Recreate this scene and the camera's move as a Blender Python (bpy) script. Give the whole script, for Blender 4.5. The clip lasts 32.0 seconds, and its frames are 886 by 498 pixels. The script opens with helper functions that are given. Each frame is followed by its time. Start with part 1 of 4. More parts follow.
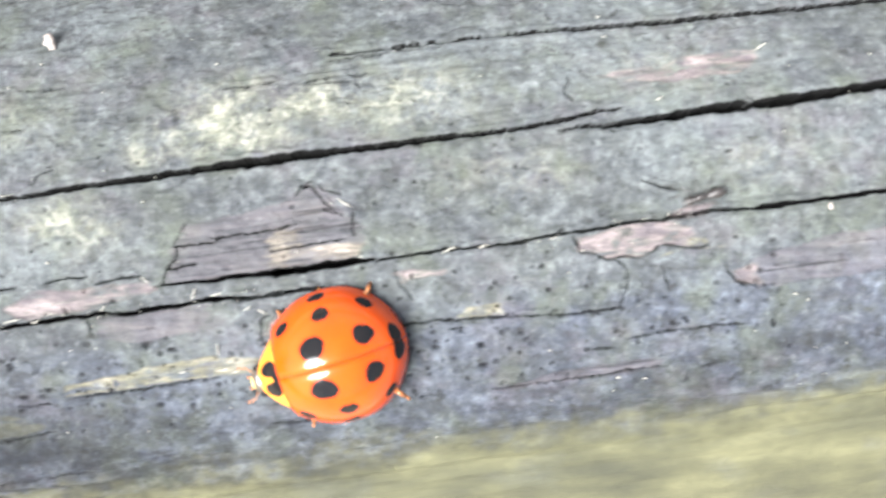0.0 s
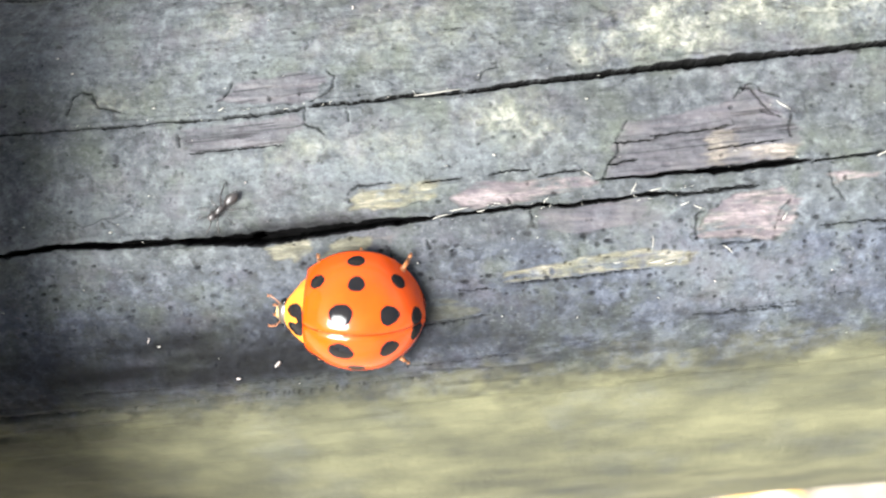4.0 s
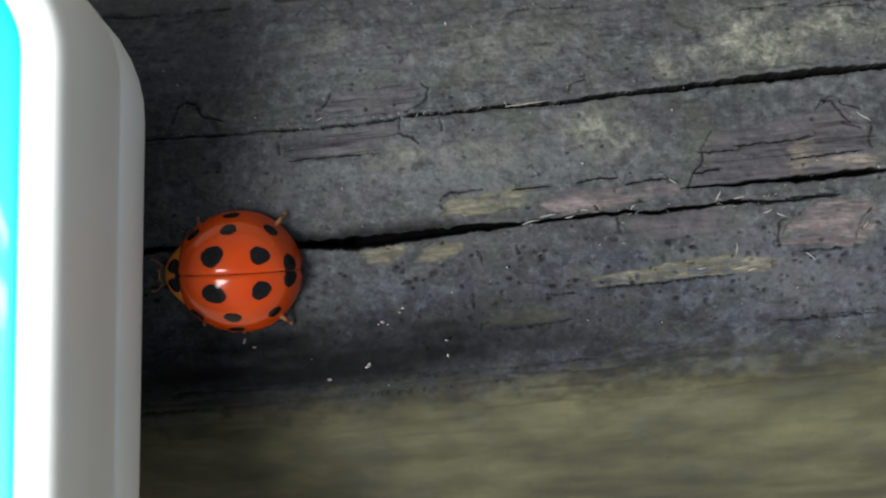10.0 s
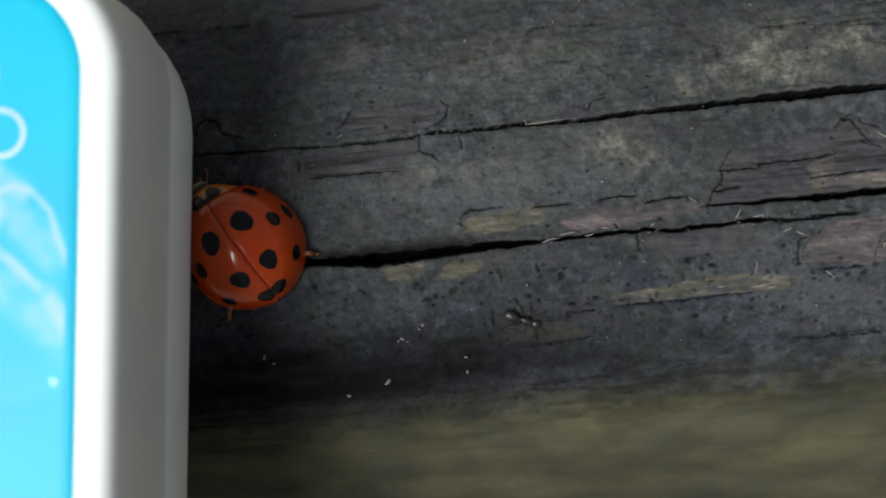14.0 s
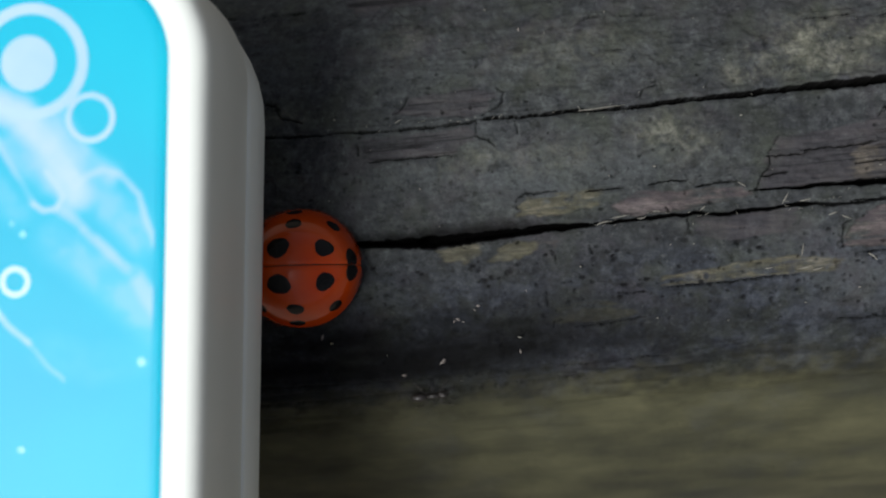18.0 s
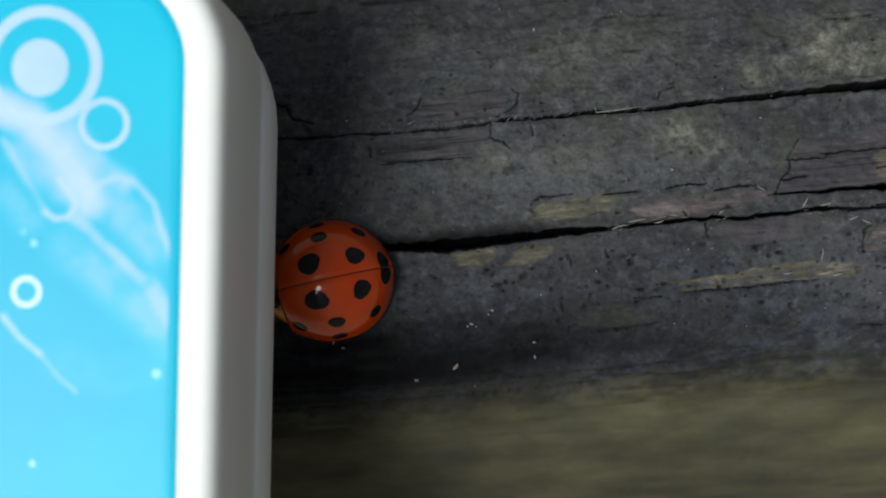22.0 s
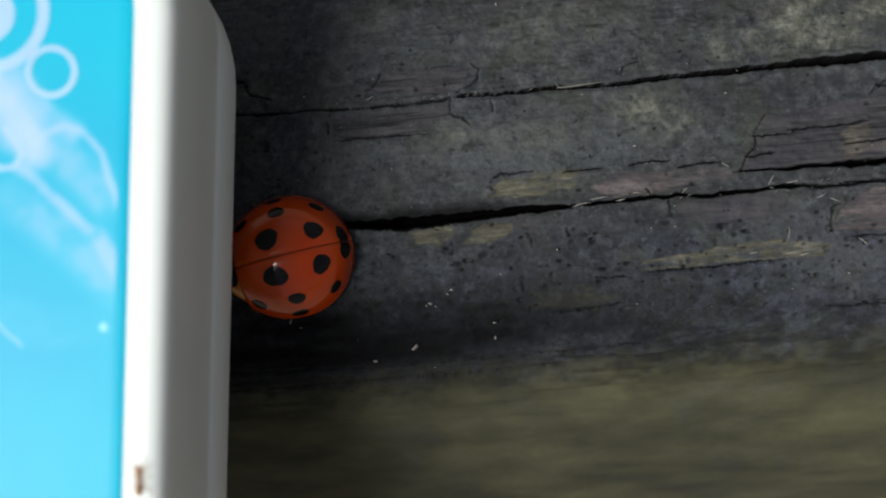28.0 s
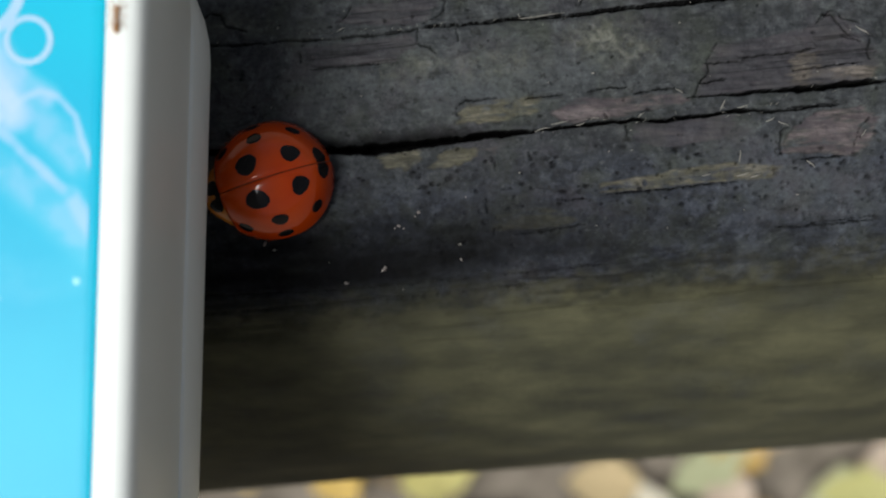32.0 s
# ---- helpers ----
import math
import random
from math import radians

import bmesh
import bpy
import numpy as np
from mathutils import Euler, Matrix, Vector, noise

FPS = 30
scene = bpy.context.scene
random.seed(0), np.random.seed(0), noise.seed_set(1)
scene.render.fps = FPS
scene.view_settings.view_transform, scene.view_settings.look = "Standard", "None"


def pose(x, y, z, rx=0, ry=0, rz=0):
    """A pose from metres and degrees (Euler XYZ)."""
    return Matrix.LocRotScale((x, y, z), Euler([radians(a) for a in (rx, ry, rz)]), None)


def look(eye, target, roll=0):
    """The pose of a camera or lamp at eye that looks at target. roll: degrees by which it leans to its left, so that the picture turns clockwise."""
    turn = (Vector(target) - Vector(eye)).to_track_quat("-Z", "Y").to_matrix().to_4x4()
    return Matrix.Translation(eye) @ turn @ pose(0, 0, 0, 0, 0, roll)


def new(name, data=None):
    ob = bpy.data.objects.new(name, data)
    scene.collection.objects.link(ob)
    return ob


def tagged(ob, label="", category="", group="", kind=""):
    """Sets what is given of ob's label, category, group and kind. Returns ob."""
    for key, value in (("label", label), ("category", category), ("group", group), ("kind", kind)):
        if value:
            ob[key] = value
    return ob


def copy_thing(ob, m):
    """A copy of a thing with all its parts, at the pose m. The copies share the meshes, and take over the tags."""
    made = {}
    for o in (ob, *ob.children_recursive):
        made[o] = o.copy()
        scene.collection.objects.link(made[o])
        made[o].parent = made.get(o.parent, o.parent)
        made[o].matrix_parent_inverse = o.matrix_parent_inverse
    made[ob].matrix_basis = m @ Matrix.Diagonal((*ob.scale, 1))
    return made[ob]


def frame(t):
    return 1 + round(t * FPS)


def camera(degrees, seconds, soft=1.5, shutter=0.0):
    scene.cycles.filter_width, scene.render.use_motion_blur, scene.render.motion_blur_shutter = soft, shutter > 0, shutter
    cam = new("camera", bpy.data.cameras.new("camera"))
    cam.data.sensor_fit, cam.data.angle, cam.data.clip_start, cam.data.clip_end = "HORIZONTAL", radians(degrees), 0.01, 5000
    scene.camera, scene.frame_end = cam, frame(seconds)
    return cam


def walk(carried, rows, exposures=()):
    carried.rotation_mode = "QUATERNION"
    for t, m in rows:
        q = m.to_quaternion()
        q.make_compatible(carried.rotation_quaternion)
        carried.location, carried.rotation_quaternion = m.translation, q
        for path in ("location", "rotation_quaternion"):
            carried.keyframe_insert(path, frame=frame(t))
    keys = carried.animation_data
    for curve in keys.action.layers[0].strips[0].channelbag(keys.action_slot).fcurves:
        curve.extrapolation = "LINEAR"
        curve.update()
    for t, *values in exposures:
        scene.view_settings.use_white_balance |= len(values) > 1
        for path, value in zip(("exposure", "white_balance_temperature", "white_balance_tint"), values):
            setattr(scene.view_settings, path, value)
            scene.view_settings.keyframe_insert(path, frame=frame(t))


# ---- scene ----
# A ladybird on a weathered round wooden rail; a plastic box is slid in beside it.
cam = camera(50.0, 32.0, soft=2.0, shutter=0.5)
cam.data.dof.use_dof = True
cam.data.dof.focus_distance = 0.0462
cam.data.dof.aperture_fstop = 33.0
MM = 0.001

PATH = [
    (0, 21.586, 3.209, 41.700, 2.041, 1.101, -2.059),
    (0.5, 17.820, 2.691, 41.507, 1.603, 1.673, -1.647),
    (1, 16.728, 1.943, 41.781, 0.738, 2.397, -1.255),
    (1.5, 15.162, 3.417, 42.232, -0.937, 2.974, -1.183),
    (2, 11.977, 2.140, 42.936, -1.702, 2.857, -0.715),
    (2.5, 10.661, 1.732, 43.858, -0.953, 3.180, -0.741),
    (3, 7.853, 1.061, 43.926, -1.175, 2.891, -0.536),
    (3.5, 4.475, 1.201, 44.213, -1.154, 2.722, -0.319),
    (4, 3.176, 1.577, 44.455, -1.566, 2.895, -0.366),
    (4.5, 1.446, 1.297, 44.897, -0.716, 2.918, -0.157),
    (6.5, 1.853, -0.710, 45.038, 0.998, 3.994, 0.158),
    (7, 1.747, -1.037, 45.041, 1.158, 3.999, 0.171),
    (7.5, -0.149, -1.283, 46.125, 1.451, 3.926, 0.430),
    (8, -0.159, -0.927, 46.348, 1.223, 3.924, 0.132),
    (8.5, 0.360, -0.503, 46.291, 1.203, 4.211, -0.017),
    (9, 0.000, 0.000, 46.236, 1.245, 4.416, 0.048),
    (9.5, -0.920, -0.099, 46.198, 1.197, 4.247, 0.138),
    (10, -0.131, -0.330, 46.239, 1.160, 4.064, 0.146),
    (10.5, 0.671, -0.889, 46.635, 1.513, 4.002, -0.015),
    (11, 1.101, -0.691, 46.717, 1.486, 4.278, -0.050),
    (11.5, 0.576, 0.241, 46.659, 1.292, 4.427, -0.013),
    (12, 0.436, 0.336, 46.865, 1.043, 4.280, -0.080),
    (12.5, 0.473, 0.657, 47.018, 1.226, 4.515, -0.233),
    (13, -0.931, 0.439, 47.030, 1.483, 4.025, -0.078),
    (13.5, -0.636, 0.588, 46.707, 1.384, 4.138, 0.013),
    (14, -1.082, 0.485, 46.444, 1.209, 4.085, 0.215),
    (14.5, -1.427, 0.603, 46.736, 1.617, 4.299, 0.221),
    (16.5, -3.512, 0.494, 46.783, 0.697, 2.909, 0.283),
    (17, -3.831, -0.060, 47.171, 0.908, 2.838, 0.353),
    (17.5, -3.692, -0.395, 47.314, 1.174, 2.487, 0.344),
    (18, -4.806, -0.498, 47.919, 1.275, 2.876, 0.327),
    (18.5, -4.563, 0.781, 47.765, 0.919, 3.246, 0.252),
    (19, -5.141, 0.457, 47.504, 0.838, 2.963, 0.466),
    (19.5, -4.894, 0.082, 47.397, 0.948, 3.003, 0.499),
    (20, -4.649, 0.031, 47.800, 0.773, 3.231, 0.555),
    (20.5, -4.348, -0.580, 47.752, 1.074, 3.041, 0.602),
    (21, -4.762, -0.376, 47.724, 0.804, 2.875, 0.595),
    (21.5, -4.868, -0.189, 47.677, 0.945, 3.179, 0.596),
    (22, -5.534, -0.034, 47.192, 0.954, 2.869, 0.568),
    (22.5, -5.134, -0.093, 46.807, 0.627, 3.107, 0.666),
    (23, -4.287, -0.557, 46.776, 0.496, 3.301, 0.852),
    (23.5, -4.395, -1.555, 46.897, 0.878, 2.954, 0.948),
    (24, -4.782, -0.895, 46.876, 1.181, 2.930, 0.841),
    (24.5, -4.329, -0.356, 46.815, 0.929, 2.863, 0.771),
    (25, -4.624, -0.674, 46.894, 0.970, 2.792, 0.765),
    (25.5, -4.218, -0.464, 47.068, 1.413, 2.778, 0.643),
    (26, -3.371, -1.063, 46.936, 1.131, 2.714, 0.816),
    (26.5, -3.469, -1.168, 46.926, 1.084, 2.922, 0.829),
    (28.5, -2.247, -1.054, 45.908, 0.962, 4.127, 0.747),
    (29, -2.099, -2.063, 45.856, 1.337, 3.803, 1.006),
    (29.5, -2.302, -3.454, 46.099, 1.475, 3.395, 1.175),
    (30, -1.638, -4.370, 46.640, 1.391, 3.336, 1.095),
    (30.5, -1.298, -5.173, 47.837, 1.574, 3.017, 0.739),
    (31, -2.040, -4.843, 47.781, 1.467, 2.784, 0.686),
    (31.5, -0.996, -4.923, 47.554, 1.776, 2.987, 0.651),
    (32, -1.162, -5.541, 48.004, 1.641, 3.503, 0.767),
]
EXPOSURES = [
    (0, 3.12),
    (2, 2.96),
    (3, 2.9),
    (4, 3.03),
    (7, 3.12),
    (8, 3.02),
    (8.6, 2.6),
    (9, 2.3),
    (9.5, 1.5),
    (10, 1.1),
    (11, 0.58),
    (13, 0.42),
    (19, 0.27),
    (32, 0.25),
]
walk(cam, [(t, pose(x * MM, y * MM, z * MM, rx, ry, rz)) for t, x, y, z, rx, ry, rz in PATH], EXPOSURES)

# ---- light: overcast daylight, brighter towards the near side ----
SUN_AZ, SUN_EL = radians(210.0), radians(60.0)
world = bpy.data.worlds.new("overcast_sky")
scene.world = world
world.use_nodes = True
wn = world.node_tree
sky = wn.nodes.new("ShaderNodeTexSky")
sky.sky_type, sky.sun_disc = "NISHITA", False
sky.sun_elevation, sky.sun_rotation = SUN_EL, radians(90.0) - SUN_AZ
sky.air_density, sky.dust_density = 1.0, 3.5
sky_grey = wn.nodes.new("ShaderNodeHueSaturation")
sky_grey.inputs["Saturation"].default_value = 0.46
wn.links.new(sky.outputs["Color"], sky_grey.inputs["Color"])
wn.links.new(sky_grey.outputs["Color"], wn.nodes["Background"].inputs["Color"])
wn.nodes["Background"].inputs["Strength"].default_value = 0.052
sun = new("sun", bpy.data.lights.new("sun", "SUN"))
sun.data.energy, sun.data.angle, sun.data.color = 2.95, radians(34.0), (0.965, 0.985, 0.99)
sun.matrix_world = look((math.cos(SUN_AZ) * math.cos(SUN_EL), math.sin(SUN_AZ) * math.cos(SUN_EL), math.sin(SUN_EL)), (0, 0, 0))


# ---- materials ----
class Mat:
    """A small wrapper for node materials."""

    def __init__(self, name, color=(0.5, 0.5, 0.5), rough=0.6, metal=0.0, spec=0.5):
        self.m = bpy.data.materials.new(name)
        self.m.use_nodes = True
        self.t = self.m.node_tree
        self.b = self.t.nodes["Principled BSDF"]
        self.b.inputs["Base Color"].default_value = (*color, 1)
        self.b.inputs["Roughness"].default_value = rough
        self.b.inputs["Metallic"].default_value = metal
        self.b.inputs["Specular IOR Level"].default_value = spec

    def node(self, kind, **values):
        n = self.t.nodes.new(kind)
        for k, v in values.items():
            n.inputs[k].default_value = v
        return n

    def link(self, a, b):
        self.t.links.new(a, b)
        return self

    def coords(self, stretch=(1, 1, 1), turn=0.0):
        tc, mp = self.node("ShaderNodeTexCoord"), self.node("ShaderNodeMapping")
        mp.inputs["Scale"].default_value = stretch
        mp.inputs["Rotation"].default_value = (0, 0, turn)
        mp.inputs["Location"].default_value = (0.0731, 0.0417, 0.0293)
        self.link(tc.outputs["Object"], mp.inputs["Vector"])
        return mp.outputs["Vector"]

    def noise(self, scale, detail=4.0, rough=0.6, stretch=(1, 1, 1), turn=0.0):
        n = self.node("ShaderNodeTexNoise", Scale=scale, Detail=detail, Roughness=rough)
        self.link(self.coords(stretch, turn), n.inputs["Vector"])
        return n.outputs["Fac"]

    def attribute(self, name):
        n = self.node("ShaderNodeAttribute")
        n.attribute_name = name
        return n.outputs["Fac"]

    def ramp(self, fac, *stops):
        r = self.node("ShaderNodeValToRGB")
        while len(r.color_ramp.elements) < len(stops):
            r.color_ramp.elements.new(0.5)
        for e, (p, c) in zip(r.color_ramp.elements, stops):
            e.position = p
            e.color = (*c, 1) if isinstance(c, tuple) else (c, c, c, 1)
        self.link(fac, r.inputs["Fac"])
        return r.outputs["Color"]

    def math(self, op, a, b=0.0, clamp=True):
        n = self.t.nodes.new("ShaderNodeMath")
        n.operation, n.use_clamp = op, clamp
        for k, v in enumerate((a, b)):
            if isinstance(v, (int, float)):
                n.inputs[k].default_value = v
            else:
                self.link(v, n.inputs[k])
        return n.outputs[0]

    def mix(self, fac, a, b, how="MIX"):
        n = self.t.nodes.new("ShaderNodeMix")
        n.data_type, n.blend_type = "RGBA", how
        for k, v in ((0, fac), (6, a), (7, b)):
            if isinstance(v, tuple):
                n.inputs[k].default_value = (*v, 1)
            elif isinstance(v, (int, float)):
                n.inputs[k].default_value = v
            else:
                self.link(v, n.inputs[k])
        return n.outputs[2]

    def color(self, out):
        return self.link(out, self.b.inputs["Base Color"])

    def rough(self, out):
        return self.link(out, self.b.inputs["Roughness"])

    def bump(self, height, strength=0.4, distance=0.0001):
        n = self.node("ShaderNodeBump", Strength=strength, Distance=distance)
        self.link(height, n.inputs["Height"])
        return self.link(n.outputs["Normal"], self.b.inputs["Normal"])


GRAIN = radians(5.8)


def wood_material():
    m = Mat("weathered_wood", rough=0.85, spec=0.25)
    fine = m.noise(1500, 6, 0.62)
    blotch = m.noise(420, 4, 0.6)
    wide = m.noise(190, 5, 0.62, (0.45, 1, 1), -GRAIN)
    grain = m.noise(2200, 4, 0.6, (0.12, 1, 1), -GRAIN)
    grey = m.ramp(fine, (0.28, (0.0155, 0.0172, 0.0185)), (0.5, (0.0385, 0.0425, 0.0455)), (0.76, (0.097, 0.104, 0.105)))
    slate = m.ramp(fine, (0.28, (0.0115, 0.0135, 0.0185)), (0.5, (0.0315, 0.0362, 0.0480)), (0.76, (0.082, 0.092, 0.113)))
    base = m.mix(m.attribute("slate"), grey, slate)
    # a green film, bleached stretches and dark damp ones, drawn out along the grain
    base = m.mix(m.ramp(blotch, (0.48, 0.0), (0.66, 0.6)), base, (0.0415, 0.0480, 0.0335))
    base = m.mix(m.ramp(wide, (0.50, 0.0), (0.70, 0.65)), base, (0.0660, 0.0735, 0.0765))
    base = m.mix(m.ramp(wide, (0.30, 0.65), (0.50, 0.0)), base, (0.0150, 0.0165, 0.0195))
    streak = m.ramp(grain, (0.34, 0.6), (0.5, 0.0))
    base = m.mix(m.math("MULTIPLY", streak, 0.45), base, (0.0142, 0.0148, 0.0165))
    # purple casts in places, dark pits and a fine tooth on top
    cast = m.math("MULTIPLY", m.ramp(m.noise(240, 3, 0.6, (0.5, 1, 1), 0.3), (0.46, 0.0), (0.58, 1.0)), m.ramp(m.noise(640, 4, 0.65), (0.44, 0.0), (0.62, 0.32)))
    base = m.mix(cast, base, (0.058, 0.049, 0.060))
    base = m.mix(m.ramp(m.noise(1700, 3, 0.6), (0.30, 0.8), (0.38, 0.0)), base, (0.010, 0.0105, 0.011))
    base = m.mix(m.ramp(m.noise(1050, 5, 0.7), (0.30, 0.75), (0.46, 0.0)), base, (0.0155, 0.0172, 0.0195))
    base = m.mix(0.42, base, m.ramp(m.noise(4200, 4, 0.7), (0.32, 0.2), (0.54, 1.0)), "MULTIPLY")
    base = m.mix(m.ramp(m.noise(3400, 5, 0.72), (0.56, 0.0), (0.70, 0.36)), base, (0.118, 0.127, 0.127))
    # a fine net of cracks in the grey skin, broken up by a wide noise
    tc, mp = m.node("ShaderNodeTexCoord"), m.node("ShaderNodeMapping")
    mp.inputs["Scale"].default_value, mp.inputs["Rotation"].default_value = (0.36, 1.0, 1.0), (0, 0, -GRAIN)
    warp = m.node("ShaderNodeVectorMath")
    warp.operation = "MULTIPLY_ADD"
    jolt = m.node("ShaderNodeTexNoise", Scale=900.0, Detail=3.0)
    m.link(tc.outputs["Object"], jolt.inputs["Vector"]).link(jolt.outputs["Color"], warp.inputs[0]).link(tc.outputs["Object"], warp.inputs[2])
    warp.inputs[1].default_value = (0.0011, 0.0011, 0.0011)
    m.link(warp.outputs[0], mp.inputs["Vector"])
    cell = m.node("ShaderNodeTexVoronoi", Scale=620.0)
    cell.feature = "DISTANCE_TO_EDGE"
    m.link(mp.outputs["Vector"], cell.inputs["Vector"])
    net = m.math("MULTIPLY", m.ramp(cell.outputs["Distance"], (0.0, 1.0), (0.055, 0.0)), m.ramp(m.noise(260, 3, 0.5), (0.54, 0.0), (0.68, 0.6)))
    base = m.mix(net, base, (0.012, 0.012, 0.013))
    pits = m.ramp(m.noise(900, 2, 0.5), (0.24, 1.0), (0.33, 0.0))
    base = m.mix(m.math("MULTIPLY", pits, 0.7), base, (0.0099, 0.0103, 0.0109))
    # lichen: a yellow-green bloom, and a lace of pale crumbs in it
    lichen = m.attribute("lichen")
    base = m.mix(m.math("MULTIPLY", m.ramp(m.noise(560, 5, 0.65), (0.40, 0.0), (0.62, 0.8)), lichen), base, (0.064, 0.067, 0.045))
    crumbs = m.math("MULTIPLY", m.ramp(m.noise(1250, 6, 0.74), (0.44, 0.0), (0.63, 1.0)), m.ramp(m.noise(3300, 3, 0.6), (0.36, 0.25), (0.54, 1.0)))
    lace_cell = m.node("ShaderNodeTexVoronoi", Scale=880.0)
    lace_cell.feature = "DISTANCE_TO_EDGE"
    m.link(warp.outputs[0], lace_cell.inputs["Vector"])
    lace = m.math("MULTIPLY", m.ramp(lace_cell.outputs["Distance"], (0.0, 1.0), (0.16, 0.0)), m.ramp(m.noise(700, 4, 0.7), (0.42, 0.0), (0.58, 1.0)))
    crumbs = m.math("ADD", m.math("MULTIPLY", crumbs, 0.52), m.math("MULTIPLY", lace, 0.48))
    base = m.mix(m.math("MULTIPLY", crumbs, m.ramp(lichen, (0.08, 0.0), (0.85, 1.0))), base, (0.218, 0.214, 0.172))
    # brown weathered wood under lost flakes, and paler bare wood
    brown = m.ramp(grain, (0.3, (0.0165, 0.0145, 0.0175)), (0.52, (0.048, 0.042, 0.048)), (0.8, (0.112, 0.095, 0.094)))
    base = m.mix(m.attribute("brown"), base, brown)
    streaks = m.noise(2600, 6, 0.72, (0.22, 1, 1), -GRAIN)
    ochre = m.ramp(streaks, (0.34, (0.040, 0.038, 0.025)), (0.5, (0.088, 0.080, 0.050)), (0.68, (0.205, 0.184, 0.134)))
    rosy = m.ramp(streaks, (0.34, (0.044, 0.036, 0.036)), (0.5, (0.098, 0.079, 0.075)), (0.70, (0.245, 0.203, 0.190)))
    pale = m.mix(m.attribute("brown"), ochre, rosy)
    base = m.mix(m.math("MULTIPLY", m.attribute("bare"), m.ramp(m.noise(800, 5, 0.65), (0.34, 0.15), (0.52, 1.0))), base, pale)
    # yellow-green algae down the side
    algae = m.ramp(m.noise(300, 5, 0.6, (0.5, 1, 1), -GRAIN), (0.3, (0.0280, 0.0280, 0.0180)), (0.5, (0.0515, 0.0500, 0.0278)), (0.70, (0.0880, 0.0840, 0.0455)))
    base = m.mix(m.attribute("algae"), base, algae)
    # dirt, and the painted-in shade of cracks, ledge and shoulder
    base = m.mix(m.attribute("dirt_shade"), base, (0.0045, 0.0044, 0.0043))
    m.color(base)
    # no sheen on packed dirt, nor where shade is painted in
    m.link(m.math("SUBTRACT", 0.25, m.math("MULTIPLY", m.attribute("dirt_shade"), 0.25)), m.b.inputs["Specular IOR Level"])
    m.bump(m.math("SUBTRACT", m.math("ADD", m.math("MULTIPLY", fine, 0.7), m.math("MULTIPLY", grain, 0.45)), m.math("MULTIPLY", net, 0.5)), 0.8, 0.00015)
    return m.m


def shell_material(name, low, high):
    m = Mat(name, rough=0.16, spec=0.22)
    m.color(m.ramp(m.noise(450, 3, 0.6), (0.3, low), (0.7, high)))
    m.b.inputs["Coat Weight"].default_value = 0.38
    m.b.inputs["Coat Roughness"].default_value = 0.07
    m.bump(m.math("ADD", m.math("MULTIPLY", m.noise(5200, 3, 0.6), 0.3), m.math("MULTIPLY", m.noise(1100, 2, 0.5), 0.7)), 0.28, 0.00005)
    return m.m


def plain(name, low, high, rough=0.5, scale=900, bump=0.15, spec=0.5, stretch=(1, 1, 1)):
    m = Mat(name, rough=rough, spec=spec)
    f = m.noise(scale, 4, 0.6, stretch)
    m.color(m.ramp(f, (0.3, low), (0.7, high)))
    if bump:
        m.bump(f, bump, 0.00006)
    return m.m


def print_material():
    """The printed top: cyan, with a washed-in veil of lavender white."""
    m = Mat("cyan_print", rough=0.36, spec=0.22)
    base = m.ramp(m.noise(70, 3, 0.5), (0.35, (0.003, 0.43, 0.65)), (0.7, (0.010, 0.53, 0.70)))
    veil = m.attribute("veil")
    m.color(m.mix(veil, base, m.ramp(veil, (0.12, (0.20, 0.68, 0.83)), (0.5, (0.46, 0.63, 0.83)))))
    m.bump(m.noise(2500, 2, 0.5), 0.05, 0.00003)
    return m.m


def leaf_material():
    m = Mat("fallen_leaf", rough=0.6)
    pick = m.node("ShaderNodeObjectInfo").outputs["Random"]
    tone = m.ramp(pick, (0.0, (0.36, 0.19, 0.07)), (0.2, (0.56, 0.38, 0.06)), (0.4, (0.56, 0.45, 0.34)), (0.55, (0.60, 0.44, 0.07)), (0.7, (0.33, 0.38, 0.17)), (0.85, (0.60, 0.53, 0.43)), (1.0, (0.44, 0.23, 0.11)))
    m.color(m.mix(m.ramp(m.noise(180, 4), (0.45, 0.0), (0.75, 0.4)), tone, (0.30, 0.17, 0.08)))
    return m.m


WOOD = wood_material()
ORANGE = shell_material("orange_wing_case", (0.38, 0.034, 0.0004), (0.455, 0.050, 0.0006))
BLACK = plain("black_spot", (0.004, 0.004, 0.0045), (0.009, 0.008, 0.008), 0.10, 900, 0.05, 0.18)
CREAM = shell_material("yellow_pronotum", (0.43, 0.125, 0.010), (0.50, 0.180, 0.022))
LIMB = plain("orange_brown_leg", (0.17, 0.055, 0.014), (0.30, 0.115, 0.04), 0.35)
HEADM = plain("dark_head", (0.02, 0.017, 0.014), (0.06, 0.045, 0.03), 0.3)
PALE = plain("pale_yellow_face", (0.36, 0.24, 0.06), (0.48, 0.36, 0.14), 0.35)
WHITE = plain("off_white_plastic", (0.80, 0.83, 0.78), (0.835, 0.86, 0.815), 0.38, 300, 0.03)
PRINT = print_material()
INK = plain("pale_blue_ink", (0.37, 0.60, 0.78), (0.47, 0.66, 0.82), 0.25, 300, 0.0)
MIST = plain("mist_blue_ink", (0.07, 0.53, 0.74), (0.13, 0.59, 0.77), 0.25, 260, 0.0)
ANT = plain("dark_ant", (0.012, 0.010, 0.010), (0.03, 0.025, 0.022), 0.3)
ANTB = plain("brown_ant", (0.30, 0.14, 0.05), (0.45, 0.24, 0.10), 0.4)
FIBRE = plain("bleached_fibre", (0.11, 0.105, 0.09), (0.25, 0.235, 0.20), 0.7)
